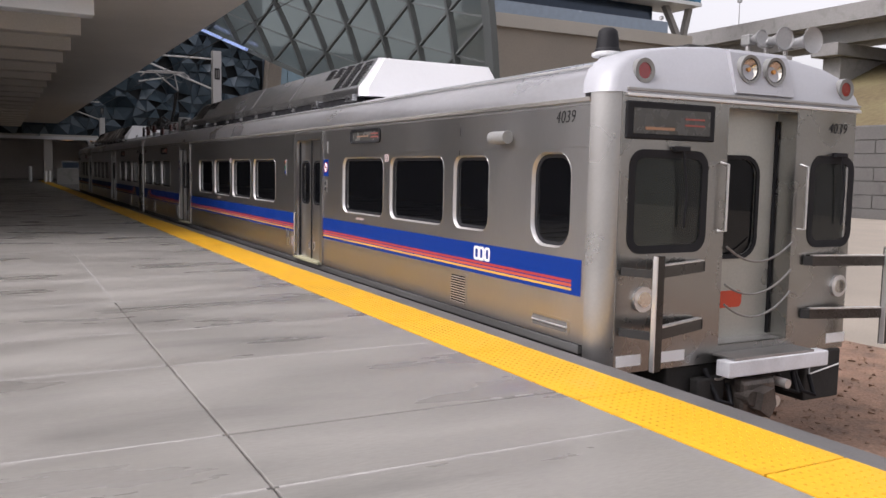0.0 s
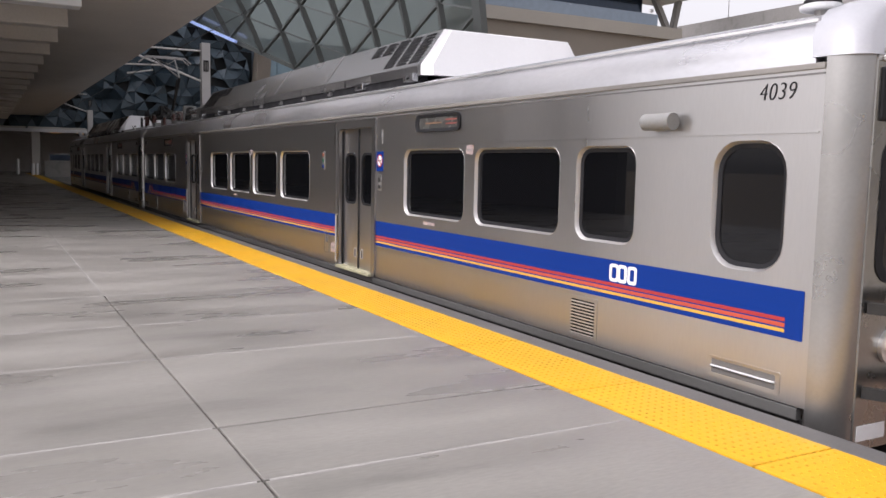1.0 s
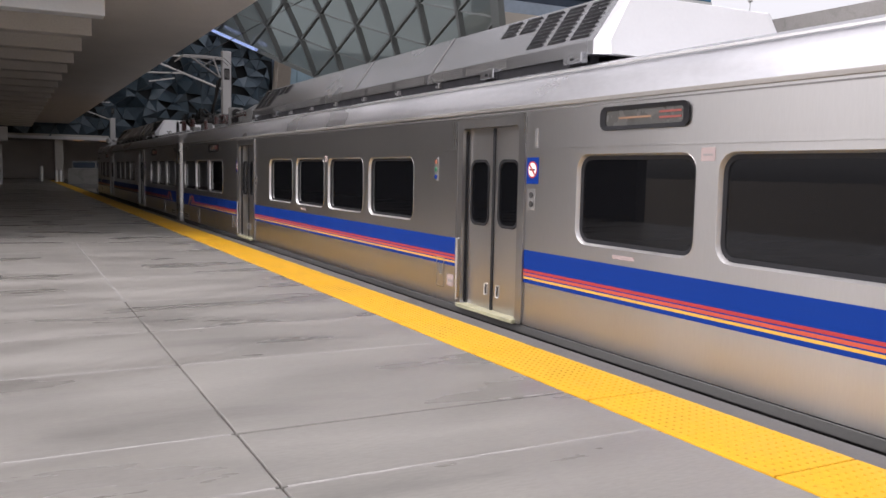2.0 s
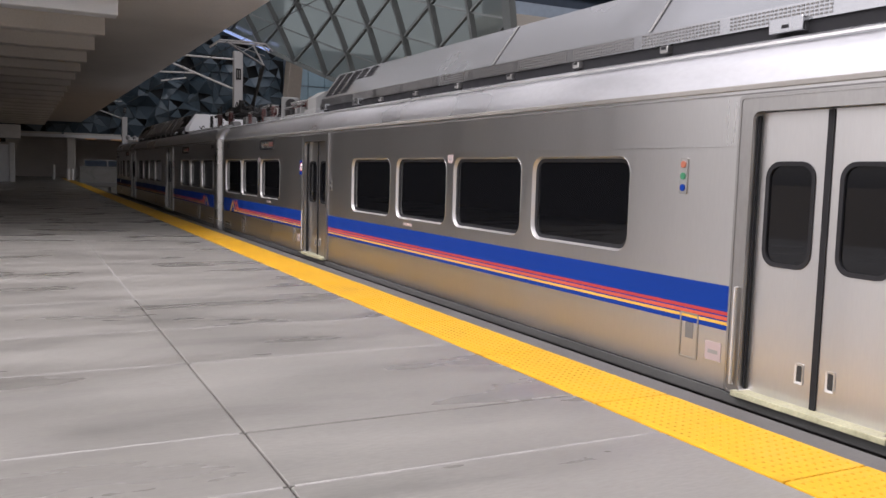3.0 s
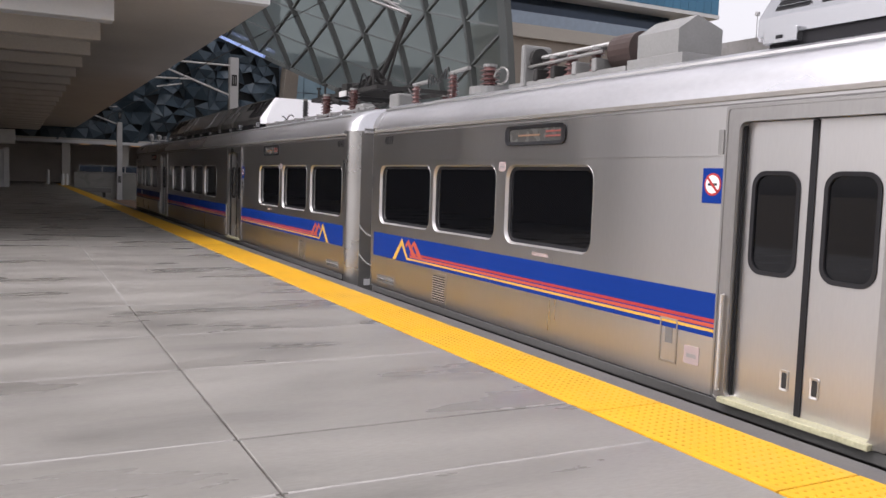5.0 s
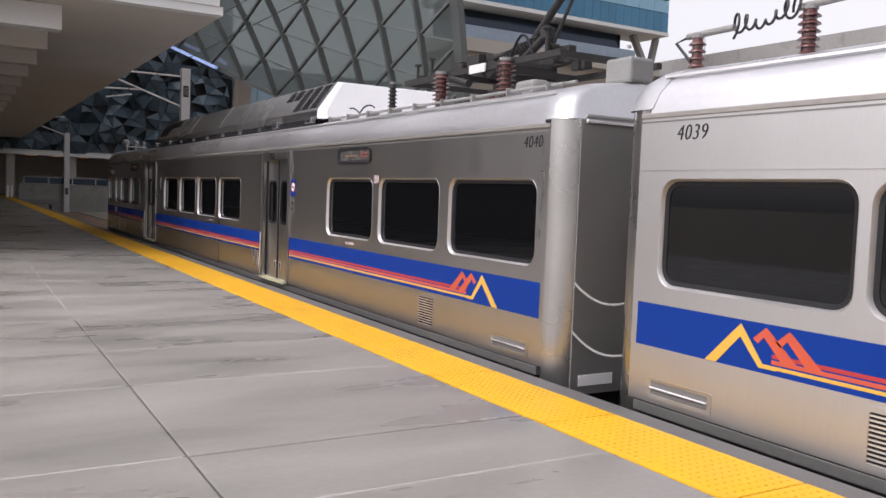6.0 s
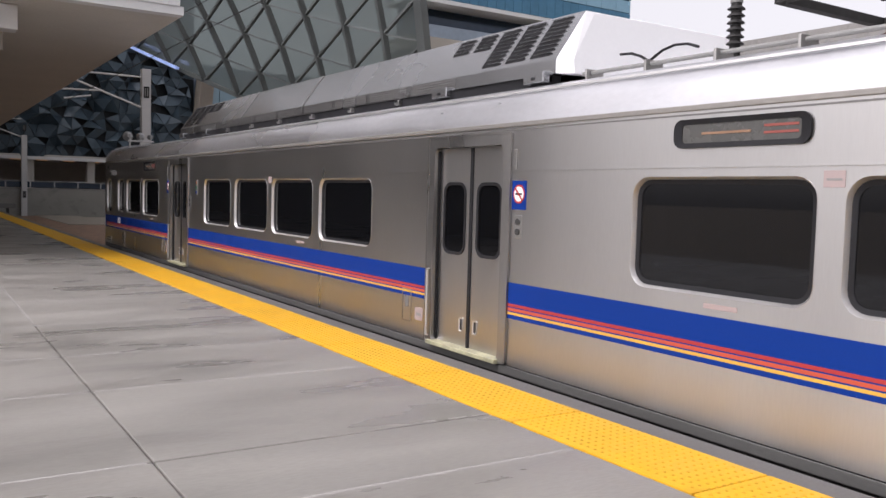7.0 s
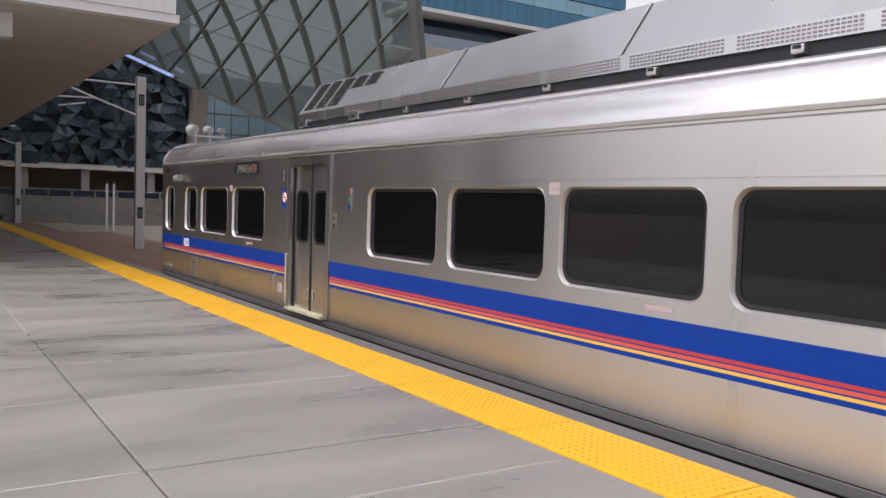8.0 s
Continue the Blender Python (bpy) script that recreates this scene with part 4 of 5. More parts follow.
    for c in (4.58, L - 3.82, 13.0 if s < 0 else 12.83):
        ps = part("pink_sticker", box(s * W / 2, s * (W / 2 + 0.003), c - 0.07, c + 0.07, 1.60, 1.70), PINK, car, "small pale notice sticker")
        part("notice_bar", box(s * (W / 2 + 0.003), s * (W / 2 + 0.004), c - 0.05, c + 0.05, 1.64, 1.655), GREY_PAINT, ps)
    for c in (5.5, 14.2 if s < 0 else 14.03, L - 4.6):
        part("pink_sticker", box(s * W / 2, s * (W / 2 + 0.003), c - 0.14, c + 0.14, 0.765, 0.80), PINK, car, "small pale notice strip")
    for c in (2.55, L - 2.42):
        vf = part("side_vent", ring(rr(c - 0.20, c + 0.20, -0.04, 0.35, 0.02, 2), rr(c - 0.165, c + 0.165, -0.005, 0.315, 0.01, 2), put, -0.006, -0.006, 0.0), STEEL, car, "louvred vent grille")
        part("vent_back", box(s * W / 2, s * (W / 2 + 0.001), c - 0.165, c + 0.165, 0.0, 0.315), BLACK, vf)
        for i in range(11):
            z = 0.005 + i * 0.0285
            part("vent_slat", beam(put(c - 0.16, z + 0.005, -0.006), put(c + 0.16, z + 0.005, -0.006), 0.012, 0.010), STEEL_BRIGHT, vf)
    for c in (0.76, L - 0.76):
        rs = part("step_recess", ring(rr(c - 0.32, c + 0.32, -0.01, 0.145, 0.012, 2), rr(c - 0.28, c + 0.28, 0.02, 0.12, 0.01, 2), put, -0.004, -0.002, 0.001), STEEL, car, "recessed step with a bar")
        part("recess_back", box(s * W / 2, s * (W / 2 + 0.001), c - 0.28, c + 0.28, 0.02, 0.12), SKIRT, rs)
        part("step_bar", rod(put(c - 0.28, 0.07, -0.008), put(c + 0.28, 0.07, -0.008), 0.010, 8), STEEL_BRIGHT, rs)
    part("side_lamp", rod(put(1.47, 1.84, -0.07), put(1.77, 1.84, -0.07), 0.065, 16), GREY_PAINT, car, "grey cylindrical side camera housing", True)
    part("side_lamp_foot", box(s * W / 2, s * (W / 2 + 0.05), 1.60, 1.70, 1.79, 1.86, 0.01), GREY_PAINT, car)
    hood(car, s, 6.50, L - 6.85)
    return car


DRUM = mat("dark_brown_drum", (0.045, 0.028, 0.024), 0.5, 0.1, 0.3, 6, 60, 0.2)


SIZE = 0.95                           # the cars' true size against the lengths used to draw them


def to_size(car):
    """Brings a finished car and all its parts to true size."""
    seen = set()
    for ob in car.children_recursive:
        ob.location = ob.location * SIZE
        if ob.data and ob.data.name not in seen:
            seen.add(ob.data.name)
            ob.data.transform(Matrix.Scale(SIZE, 4))


def roof_gear_a(car, s):
    """Switchgear behind the hood on the first car's roof."""
    x = s * 0.80
    bm = loft([[(x + a * 0.26, c, 2.66), (x - a * 0.26, c, 2.66), (x - a * 0.26, c, 2.90), (x - a * 0.05, c, 3.04), (x + a * 0.26, c, 2.94)] for c, a in ((20.15, 1), (20.70, 1))])
    part("switch_box", bm, GREY_PAINT, car, "pale grey ridged switch box")
    part("switch_box_base", box(x - 0.3, x + 0.3, 20.05, 20.8, 2.56, 2.68, 0.01), GREY_PAINT, car)
    part("coil_drum", rod((x + 0.1, 21.05, 2.86), (x + 0.1, 21.40, 2.86), 0.18, 20), DRUM, car, "dark brown coil drum")
    part("rod_link", rod((x, 21.3, 2.95), (x, 22.7, 2.95), 0.025, 8), STEEL_BRIGHT, car)
    for c in (21.6, 22.05, 22.4):
        insulator(car, x + s * 0.05, c, 2.62, 0.28, 0.08)
    part("frame_rail", beam((x, 21.0, 2.63), (x, 23.2, 2.63), 0.3, 0.08), GREY_PAINT, car)
    p = part("bearing_plate", box(x - 0.20, x + 0.20, 22.80, 22.88, 2.60, 3.10, 0.03), GREY_PAINT, car, "pale bearing plate")
    part("bearing", rod((x, 22.74, 2.94), (x, 22.94, 2.94), 0.12, 20), DARK, p)
    for c, dx, h, r in ((23.75, 0.1, 0.34, 0.13), (24.76, 0.1, 0.34, 0.082), (25.74, 0.20, 0.30, 0.072)):
        insulator(car, x + s * dx, c, 2.60 if c < 25 else 2.555, h, r)
    part("drum_base", rod((x + s * 0.1, 23.75, 2.58), (x + s * 0.1, 23.75, 2.68), 0.26, 20), GREY_PAINT, car)
    # a lead that coils at both ends and waves in between
    pts = []
    for i in range(110):
        k = i / 109
        r_ = 0.025 + 0.075 * abs(2 * k - 1) ** 1.5
        pts.append((x + s * 0.14 + r_ * 0.7 * math.cos(k * 42), 24.82 + 0.62 * k + r_ * 1.1 * math.cos(k * 42), 2.95 - 0.06 * k + r_ * math.sin(k * 42) + 0.03 * math.sin(k * 9)))
    part("coiled_cable", tube(pts, 0.011, 6), WIRE, car, "coiled dark cable")
    part("bus_bar", rod((x + s * 0.16, 25.40, 2.90), (x + s * 0.19, 25.86, 2.885), 0.028, 10), GREY_PAINT, car)
    part("bus_bar", rod((x + s * 0.1, 24.3, 2.99), (x + s * 0.1, 24.85, 2.97), 0.028, 10), GREY_PAINT, car)
    part("drop_lead", tube([(x + s * 0.19, 25.84, 2.885), (x + s * 0.22, 25.96, 2.84), (x + s * 0.20, 25.80, 2.66), (x + s * 0.20, 25.76, 2.57)], 0.014, 8), WIRE, car)
    for dz, dx, r_ in ((0.16, 0.12, 0.02), (0.24, -0.05, 0.028), (0.10, -0.14, 0.018)):
        part("rod_link", rod((x + s * dx, 21.4, 2.70 + dz), (x + s * dx, 22.8, 2.68 + dz), r_, 8), STEEL_DARK, car)
    for c in (21.5, 21.85, 22.25, 22.6):
        part("clamp", box(x - 0.17, x + 0.17, c - 0.04, c + 0.04, 2.66, 2.80, 0.015), GREY_PAINT if c < 22 else DARK, car, "switch link clamp")
    lp = [(x + s * 0.2, 23.3 + 0.16 * math.cos(g), 2.78 + 0.10 * math.sin(g)) for g in [0.4 * i for i in range(14)]]
    part("cable_loop", tube(lp, 0.014, 6), CHAIN, car, "pale cable loop")


def roof_gear_b(car, s):
    """Pantograph and its frame near the inner end of the second car's roof."""
    x = s * 0.70
    c_ = lambda e: L - e
    for e, h in ((3.83, 0.42), (2.33, 0.42)):
        insulator(car, s * 0.80, c_(e), 2.61, h + 0.03, 0.115, "ribbed red-brown porcelain insulator")
    for e in (4.9, 3.4, 1.6):
        insulator(car, -x, c_(e), 2.61, 0.39, 0.09)
    fr = part("pantograph_frame", beam((x, c_(5.0), 3.06), (x, c_(1.4), 3.06), 0.08, 0.07), DARK, car, "dark pantograph base frame")
    part("frame_bar", beam((-x, c_(5.0), 3.06), (-x, c_(1.4), 3.06), 0.08, 0.07), DARK, fr)
    for e in (5.0, 3.9, 2.9, 1.5):
        part("frame_bar", beam((x, c_(e), 3.06), (-x, c_(e), 3.06), 0.08, 0.07), DARK, fr)
    part("spring_drum", rod((x * 0.7, c_(3.2), 3.14), (-x * 0.7, c_(3.2), 3.14), 0.16, 18), DARK, fr)
    part("actuator", rod((0, c_(4.6), 3.16), (0, c_(3.3), 3.18), 0.09, 14), DARK, fr)
    part("warning_plate", box(s * 0.76, s * 0.78, c_(3.18), c_(2.82), 3.0, 3.10), BOLLARD, fr, "white plate")
    # springs, links and hoses on the base frame
    for i, (xa, ea, za, xb, eb_, zb_, r_) in enumerate(((0.45, 3.6, 3.20, 0.45, 2.5, 3.26, 0.045), (-0.45, 3.6, 3.20, -0.45, 2.5, 3.26, 0.045),
                                                       (0.62, 2.2, 3.10, 0.62, 1.75, 3.34, 0.05), (0.30, 2.05, 3.12, 0.62, 1.85, 3.30, 0.035),
                                                       (0.0, 2.3, 3.12, 0.5, 2.0, 3.40, 0.03), (0.70, 3.75, 3.02, 0.70, 3.3, 2.90, 0.05))):
        part("spring_link", rod((s * xa, c_(ea), za), (s * xb, c_(eb_), zb_), r_, 10), DARK, fr)
    for xa, ea, za in ((0.62, 1.8, 3.32), (0.45, 2.5, 3.26), (0.60, 3.6, 3.12), (0.35, 2.05, 3.2)):
        part("clevis", box(s * xa - 0.07, s * xa + 0.07, c_(ea) - 0.06, c_(ea) + 0.06, za - 0.07, za + 0.07, 0.02), DARK, fr)
    rnd = random.Random(3)
    for i in range(16):
        e, xx, zz = rnd.uniform(1.7, 4.6), rnd.uniform(-0.55, 0.62), rnd.uniform(3.08, 3.24)
        a, b, h = rnd.uniform(0.04, 0.10), rnd.uniform(0.05, 0.16), rnd.uniform(0.04, 0.10)
        part("frame_bracket", box(s * xx - a, s * xx + a, c_(e) - b, c_(e) + b, zz - h, zz + h, 0.012), DARK, fr)
    for xa, e0, e1, z0, z1 in ((0.30, 4.4, 3.4, 3.20, 3.30), (-0.30, 4.4, 3.4, 3.20, 3.30), (0.58, 2.9, 2.1, 3.16, 3.30), (0.66, 4.7, 4.0, 3.12, 3.04)):
        coil = [(s * xa + 0.045 * math.cos(2.1 * k), c_(e0 + (e1 - e0) * k / 40), z0 + (z1 - z0) * k / 40 + 0.045 * math.sin(2.1 * k)) for k in range(41)]
        part("coil_spring", tube(coil, 0.012, 5), DARK, fr, "dark coil spring")
    for e, h in ((4.75, 0.22), (4.35, 0.26), (1.75, 0.30)):
        part("frame_stub", rod((s * 0.66, c_(e), 3.06), (s * 0.66, c_(e), 3.06 + h), 0.022, 8), DARK, fr)
        part("stub_cap", rod((s * 0.66, c_(e), 3.06 + h), (s * 0.66, c_(e), 3.09 + h), 0.05, 10), DARK, fr)
    lp = [(s * 0.66, c_(2.0 + 0.45 * k), 3.12 + 0.24 * math.sin(math.pi * k)) for k in [i / 12 for i in range(13)]]
    part("hose", tube(lp, 0.016, 6), BLACK, fr, "looping black hose")
    knee, foot = (0, c_(1.75), 4.42), (0, c_(3.3), 3.16)
    part("lower_arm", rod(foot, knee, 0.055, 12, None, 0.045), DARK, fr, "dark lower pantograph arm")
    part("control_rod", rod((0.12, c_(2.5), 3.12), (0.12, c_(1.65), 4.34), 0.022, 8), DARK, fr)
    head_c = c_(4.5)
    for dx in (-0.38, 0.38):
        part("upper_arm", rod(knee, (dx, head_c, 5.34), 0.028, 10), STEEL_DARK, fr, "slender upper pantograph arm")
    for dc in (-0.22, 0.22):
        pts = [(-0.95, head_c + dc, 5.20), (-0.72, head_c + dc, 5.40), (0, head_c + dc, 5.42), (0.72, head_c + dc, 5.40), (0.95, head_c + dc, 5.20)]
        part("contact_strip", tube(pts, 0.028, 8), STEEL_DARK, fr, "contact strip with curved horns")
    for dx in (-0.45, 0.45):
        part("head_link", rod((dx, head_c - 0.22, 5.40), (dx, head_c + 0.22, 5.40), 0.018, 8), STEEL_DARK, fr)
    for dx in (-0.38, 0.38):
        part("head_brace", rod((dx, head_c, 5.34), (-dx, c_(3.1), 4.88), 0.012, 6), STEEL_DARK, fr)
    # pipes and brackets on the roof's edge
    for dx, z in ((1.22, 2.605), (1.06, 2.64)):
        part("roof_pipe", rod((s * dx, c_(6.6), z), (s * dx, c_(0.7), z), 0.018, 8), GREY_PAINT, car, "grey roof conduit")
    for i in range(9):
        e = 0.9 + i * 0.7
        part("pipe_clip", box(s * 1.08, s * 1.28, c_(e) - 0.012, c_(e) + 0.012, 2.54, 2.635, 0.004), STEEL_DARK, car)
    part("roof_box", box(s * 0.60, s * 0.90, c_(0.48), c_(0.12), 2.60, 2.84, 0.03), GREY_PAINT, car, "pale grey roof junction box")
    part("roof_box", box(s * 0.66, s * 0.92, c_(1.98), c_(1.62), 2.58, 2.78, 0.05), GREY_PAINT, car, "pale grey roof casting")
    pts = [(s * 0.95, c_(5.6) + 0.06 * math.cos(0.9 * i) - 0.09 * i, 2.74 + 0.05 * math.sin(0.9 * i)) for i in range(10)]
    part("cable_loop", tube(pts, 0.012, 6), BLACK, car)
    insulator(car, s * 0.75, c_(5.35), 2.64, 0.44, 0.07, "tall dark ribbed insulator").data.materials[0] = DARK


CAR_A = rail_car(-1, "4039", "stainless steel electric train car with a blue stripe at the platform")
roof_gear_a(CAR_A, -1)
CAR_B = rail_car(1, "4040", "stainless steel electric train car with a raised pantograph")
roof_gear_b(CAR_B, 1)
for car in (CAR_A, CAR_B):
    to_size(car)

# ---------------- station setting ----------------
RAIL_Z, TRACK_X, CAR_Z = -1.066, SIZE * (SIDE_X + W / 2), 0.0741
PLAT_X, CANOPY_Y, END_Y = 4.18, 18.4, 84.0

g = box(-600, 900, -600, 900, -1.95, -1.60)
setting("ground", g, GROUND, "bare brown earth round the station", "ground")
setting("track_bed", box(PLAT_X + 0.1, 12.6, -60, END_Y - 4, -1.598, -1.226), BALLAST, "reddish brown gravel track bed", "gravel")
setting("pavement", box(12.6, 56, -60, END_Y - 4, -1.598, -1.30), PAVING, "pale concrete apron beyond the track", "pavement")
setting("track_apron", box(9.2, 12.6, 62, END_Y - 4, -1.225, -1.18), PAVING, "grey concrete apron beside the track end", "pavement")
for x in (TRACK_X - 0.7175, TRACK_X + 0.7175):
    r = tagged(done(loft([[(x + a, y, RAIL_Z + b) for a, b in ((-0.07, -0.16), (0.07, -0.16), (0.07, -0.14), (0.012, -0.11), (0.012, -0.05), (0.036, -0.035), (0.036, 0), (-0.036, 0), (-0.036, -0.035), (-0.012, -0.05), (-0.012, -0.11), (-0.07, -0.14))] for y in (-60, END_Y - 6)]), "rail", RAIL), "worn steel running rail", "rail", "rails of the track", "structure")
gb = bmesh.new()
rnd = random.Random(5)
for i in range(5000):
    y = -2 + 22 * rnd.random() ** 1.3
    x = PLAT_X + 0.3 + 8 * rnd.random()
    s_ = 0.025 + 0.035 * rnd.random()
    v = [gb.verts.new((x + rnd.uniform(-1, 1) * s_, y + rnd.uniform(-1, 1) * s_, -1.226 + rnd.uniform(-0.3, 0.8) * s_)) for _ in range(4)]
    for f in ((0, 1, 2), (0, 2, 3), (0, 3, 1), (1, 3, 2)):
        gb.faces.new([v[k] for k in f])
tagged(done(gb, "gravel", BALLAST), "loose reddish brown ballast stones", "gravel", kind="stuff")

# platform: slabs with open joints on a solid body
plat = setting("platform", box(-9.0, PLAT_X - 0.02, -30, 95, -1.6, -0.03), EDGE_CONCRETE, "grey concrete station platform", "platform")
tagged(done(box(PLAT_X - 0.205, PLAT_X, -30, END_Y, -0.30, 0.0, 0.01), "platform_edge", EDGE_RUBBER), "dark grey concrete platform edge strip", "platform edge", kind="structure")
JOINTS_Y = [-12, -9, -6, -3, -1.2, 0.4, 2.0, 3.70, 4.57, 6.37, 7.78, 9.6, 11.7, 13.6, 15.5, 17.5, 19.5, 21.6, 23.7, 26, 28.5, 31, 34, 37, 40, 44, 48, 52, 56, 61, 66, 72, 78, 84, 90]
JOINTS_X = [-9.0, -3.3, 1.10, 3.352]
for i in range(len(JOINTS_X) - 1):
    for y0, y1 in zip(JOINTS_Y, JOINTS_Y[1:]):
        sl = done(box(JOINTS_X[i] + 0.006, JOINTS_X[i + 1] - 0.006, y0 + 0.008, y1 - 0.008, -0.06, 0.0, 0.007), "slab", CONCRETE, plat)
for y in JOINTS_Y[7:24]:
    for x0, x1 in ((-3.28, 1.07), (1.13, 3.33)):
        if y > 3 and not (x0 > 0 and y in (4.57,)):
            done(box(x0, x1, y - 0.014, y + 0.014, -0.03, -0.001), "joint_filler", SEALANT, plat)
done(box(1.10 - 0.011, 1.10 + 0.011, 9.6, 44, -0.03, -0.001), "joint_filler", SEALANT, plat)
# tactile strip: tiles with rows of domes
TILE = 1.52
tile_me = None
for k in range(-8, 54):
    y0 = 2.82 + k * TILE
    if tile_me is None:
        t0 = done(box(3.360, 3.968, 0.006, TILE - 0.006, -0.05, 0.004, 0.003), "tactile_tile", TACTILE, plat)
        t0.location, tile_me = (0, y0, 0), t0.data
    else:
        t0 = new("tactile_tile", tile_me)
        t0.parent, t0.location = plat, (0, y0, 0)
db = bmesh.new()
for j in range(int(16 / 0.061)):
    for i in range(9):
        x, y = 3.424 + i * 0.06, 1.6 + j * 0.061
        a = [db.verts.new((x + 0.0125 * math.cos(g_), y + 0.0125 * math.sin(g_), 0.0035)) for g_ in [1.0472 * q for q in range(6)]]
        b = [db.verts.new((x + 0.007 * math.cos(g_), y + 0.007 * math.sin(g_), 0.0085)) for g_ in [1.0472 * q for q in range(6)]]
        db.faces.new(b)
        for q in range(6):
            db.faces.new((a[q], a[(q + 1) % 6], b[(q + 1) % 6], b[q]))
tagged(done(db, "tactile_dome", TACTILE_DOME, plat), kind="stuff")

# platform canopy beyond the open part
cx = 5.0
setting("canopy_soffit", box(-9, cx, CANOPY_Y + 0.3, END_Y, 5.18, 5.6), CONCRETE_DARK, "dark concrete canopy soffit over the platform", "canopy")
fa = setting("canopy_fascia", box(-9, cx, CANOPY_Y, CANOPY_Y + 0.3, 5.18, 5.36), FASCIA, "white metal edge of the canopy", "fascia")
# panels, side and deck run up to 15 m, unseen, to darken reflections
for i in range(46):
    x = cx - 0.08 - 0.25 * (i + 1)
    done(box(x, x + 0.245, CANOPY_Y - 0.03, CANOPY_Y + 0.27, 5.363, 15.0), "fascia_panel", FASCIA, fa)
setting("canopy_side", box(cx - 0.25, cx + 0.003, CANOPY_Y + 0.303, END_Y, 5.602, 15.0), TAN_WALL, "tan canopy edge beam, extended up out of view to darken reflections", "canopy")
setting("canopy_top", box(-9, cx - 0.3, CANOPY_Y + 0.3, END_Y, 14.7, 15.0), CONCRETE_DARK, "unseen deck added high over the canopy to block sky reflections", "canopy")
for k in range(20):
    y = 19.6 + k * 3.2
    tagged(done(box(-9, 1.93, y, y + 0.5, 4.66, 5.17, 0.02), "canopy_beam", FASCIA if k == 0 else CONCRETE_DARK), "deep concrete beam under the canopy" if k else "pale first beam under the canopy", "beam", "beams under the canopy", "structure")

# out-of-view wall, added so the train's far side reflects something dark
setting("platform_side_wall", box(-9.4, -9.0, 21, END_Y, -1.6, 5.17), WALL_DARK, "unseen dark wall added beside the covered platform to darken reflections", "wall")
# terminal at the end of the tracks
setting("end_wall", box(4.6, 40, END_Y - 4.2, END_Y - 3.9, -1.6, 1.15), END_CONCRETE, "low grey wall at the end of the tracks", "wall")
setting("terminal_floor", box(-40, 60, END_Y - 3.8, END_Y + 30, -1.55, -0.10), CONCRETE, "concrete concourse floor", "floor")
setting("terminal_back_wall", box(-40, 60, END_Y + 14, END_Y + 14.4, -0.1, 4.0), CONCRETE_DARK, "dark concourse back wall", "wall")
setting("terminal_lintel", box(-40, 45, END_Y - 0.4, END_Y + 0.4, 3.72, 4.0), FASCIA, "thin pale edge over the concourse opening", "lintel")
setting("terminal_ceiling", box(-40, 60, END_Y + 0.4, END_Y + 14, 3.85, 4.2), CONCRETE_DARK, "dark concourse ceiling", "ceiling")
for x in (-12, -4.5, 4.2, 9.3, 14.5, 20.5, 27, 34):
    tagged(done(box(x - 0.35, x + 0.35, END_Y + 0.6, END_Y + 1.3, -0.1, 3.85, 0.03), "column", CONCRETE_DARK), "square concrete column in the concourse", "column", "concourse columns", "structure")
for i in range(12):
    lt = thing("ceiling_light", "dim amber light under the concourse ceiling", "ceiling light", "concourse lights", (6.0 + 2.3 * i, END_Y + 3.0, 3.85))
    part("diffuser", box(-0.45, 0.45, -0.3, 0.3, -0.10, 0, 0.02), CONCOURSE_LIGHT, lt)
fn = thing("fence", "low glass and steel fence on the end wall", "fence")
for i in range(18):
    x = 5 + i * 1.9
    part("post", box(x - 0.03, x + 0.03, END_Y - 4.1, END_Y - 4.04, 1.15, 1.75), POLE, fn)
    if i < 17:
        part("panel", box(x + 0.05, x + 1.85, END_Y - 4.08, END_Y - 4.06, 1.2, 1.70), DARK_GLASS, fn)
part("handrail", rod((5, END_Y - 4.07, 1.76), (37.4, END_Y - 4.07, 1.76), 0.03), POLE, fn)

# faceted blue wall above the concourse
fw = setting("facet_wall_frame", box(-40, 24.2, END_Y + 1.2, END_Y + 1.6, 4.0, 24), FACET_FRAME, "dark frame behind the faceted wall", "wall")
rnd = random.Random(11)
NX, NZ, FX, FZ = 54, 19, 1.05, 0.92
pv = {}
for i in range(NX + 1):
    for j in range(NZ + 1):
        pv[i, j] = Vector((-26 + i * FX + (FX / 2 if j % 2 else 0) + rnd.uniform(-0.4, 0.4), END_Y + 0.8 + rnd.uniform(-0.8, 0.2), 4.05 + j * FZ + rnd.uniform(-0.26, 0.26)))
rest = bmesh.new()
count = 0
for i in range(47):
    for j in range(NZ):
        a, b, c, d = pv[i, j], pv[i + 1, j], pv[i + 1, j + 1], pv[i, j + 1]
        tris = ((a, b, d), (b, c, d)) if j % 2 == 0 else ((a, b, c), (a, c, d))
        for tri in tris:
            m_ = sum(tri, Vector()) / 3
            if rnd.random() < 0.13:
                continue
            fit_ = rnd.uniform(0.93, 0.99)
            q = [m_ + (v - m_) * fit_ + Vector((0, rnd.uniform(-0.45, 0.15), 0)) for v in tri]
            near = 24 <= i <= 47 and j <= 5
            bm = bmesh.new() if near else rest
            fr_ = [bm.verts.new(v) for v in q]
            bk_ = [bm.verts.new(v + Vector((0, 0.18, 0))) for v in q]
            bm.faces.new(fr_)
            for k in range(3):
                bm.faces.new((fr_[k], bk_[k], bk_[(k + 1) % 3], fr_[(k + 1) % 3]))
            if near:
                done(bm, "facet_panel", FACET, fw)
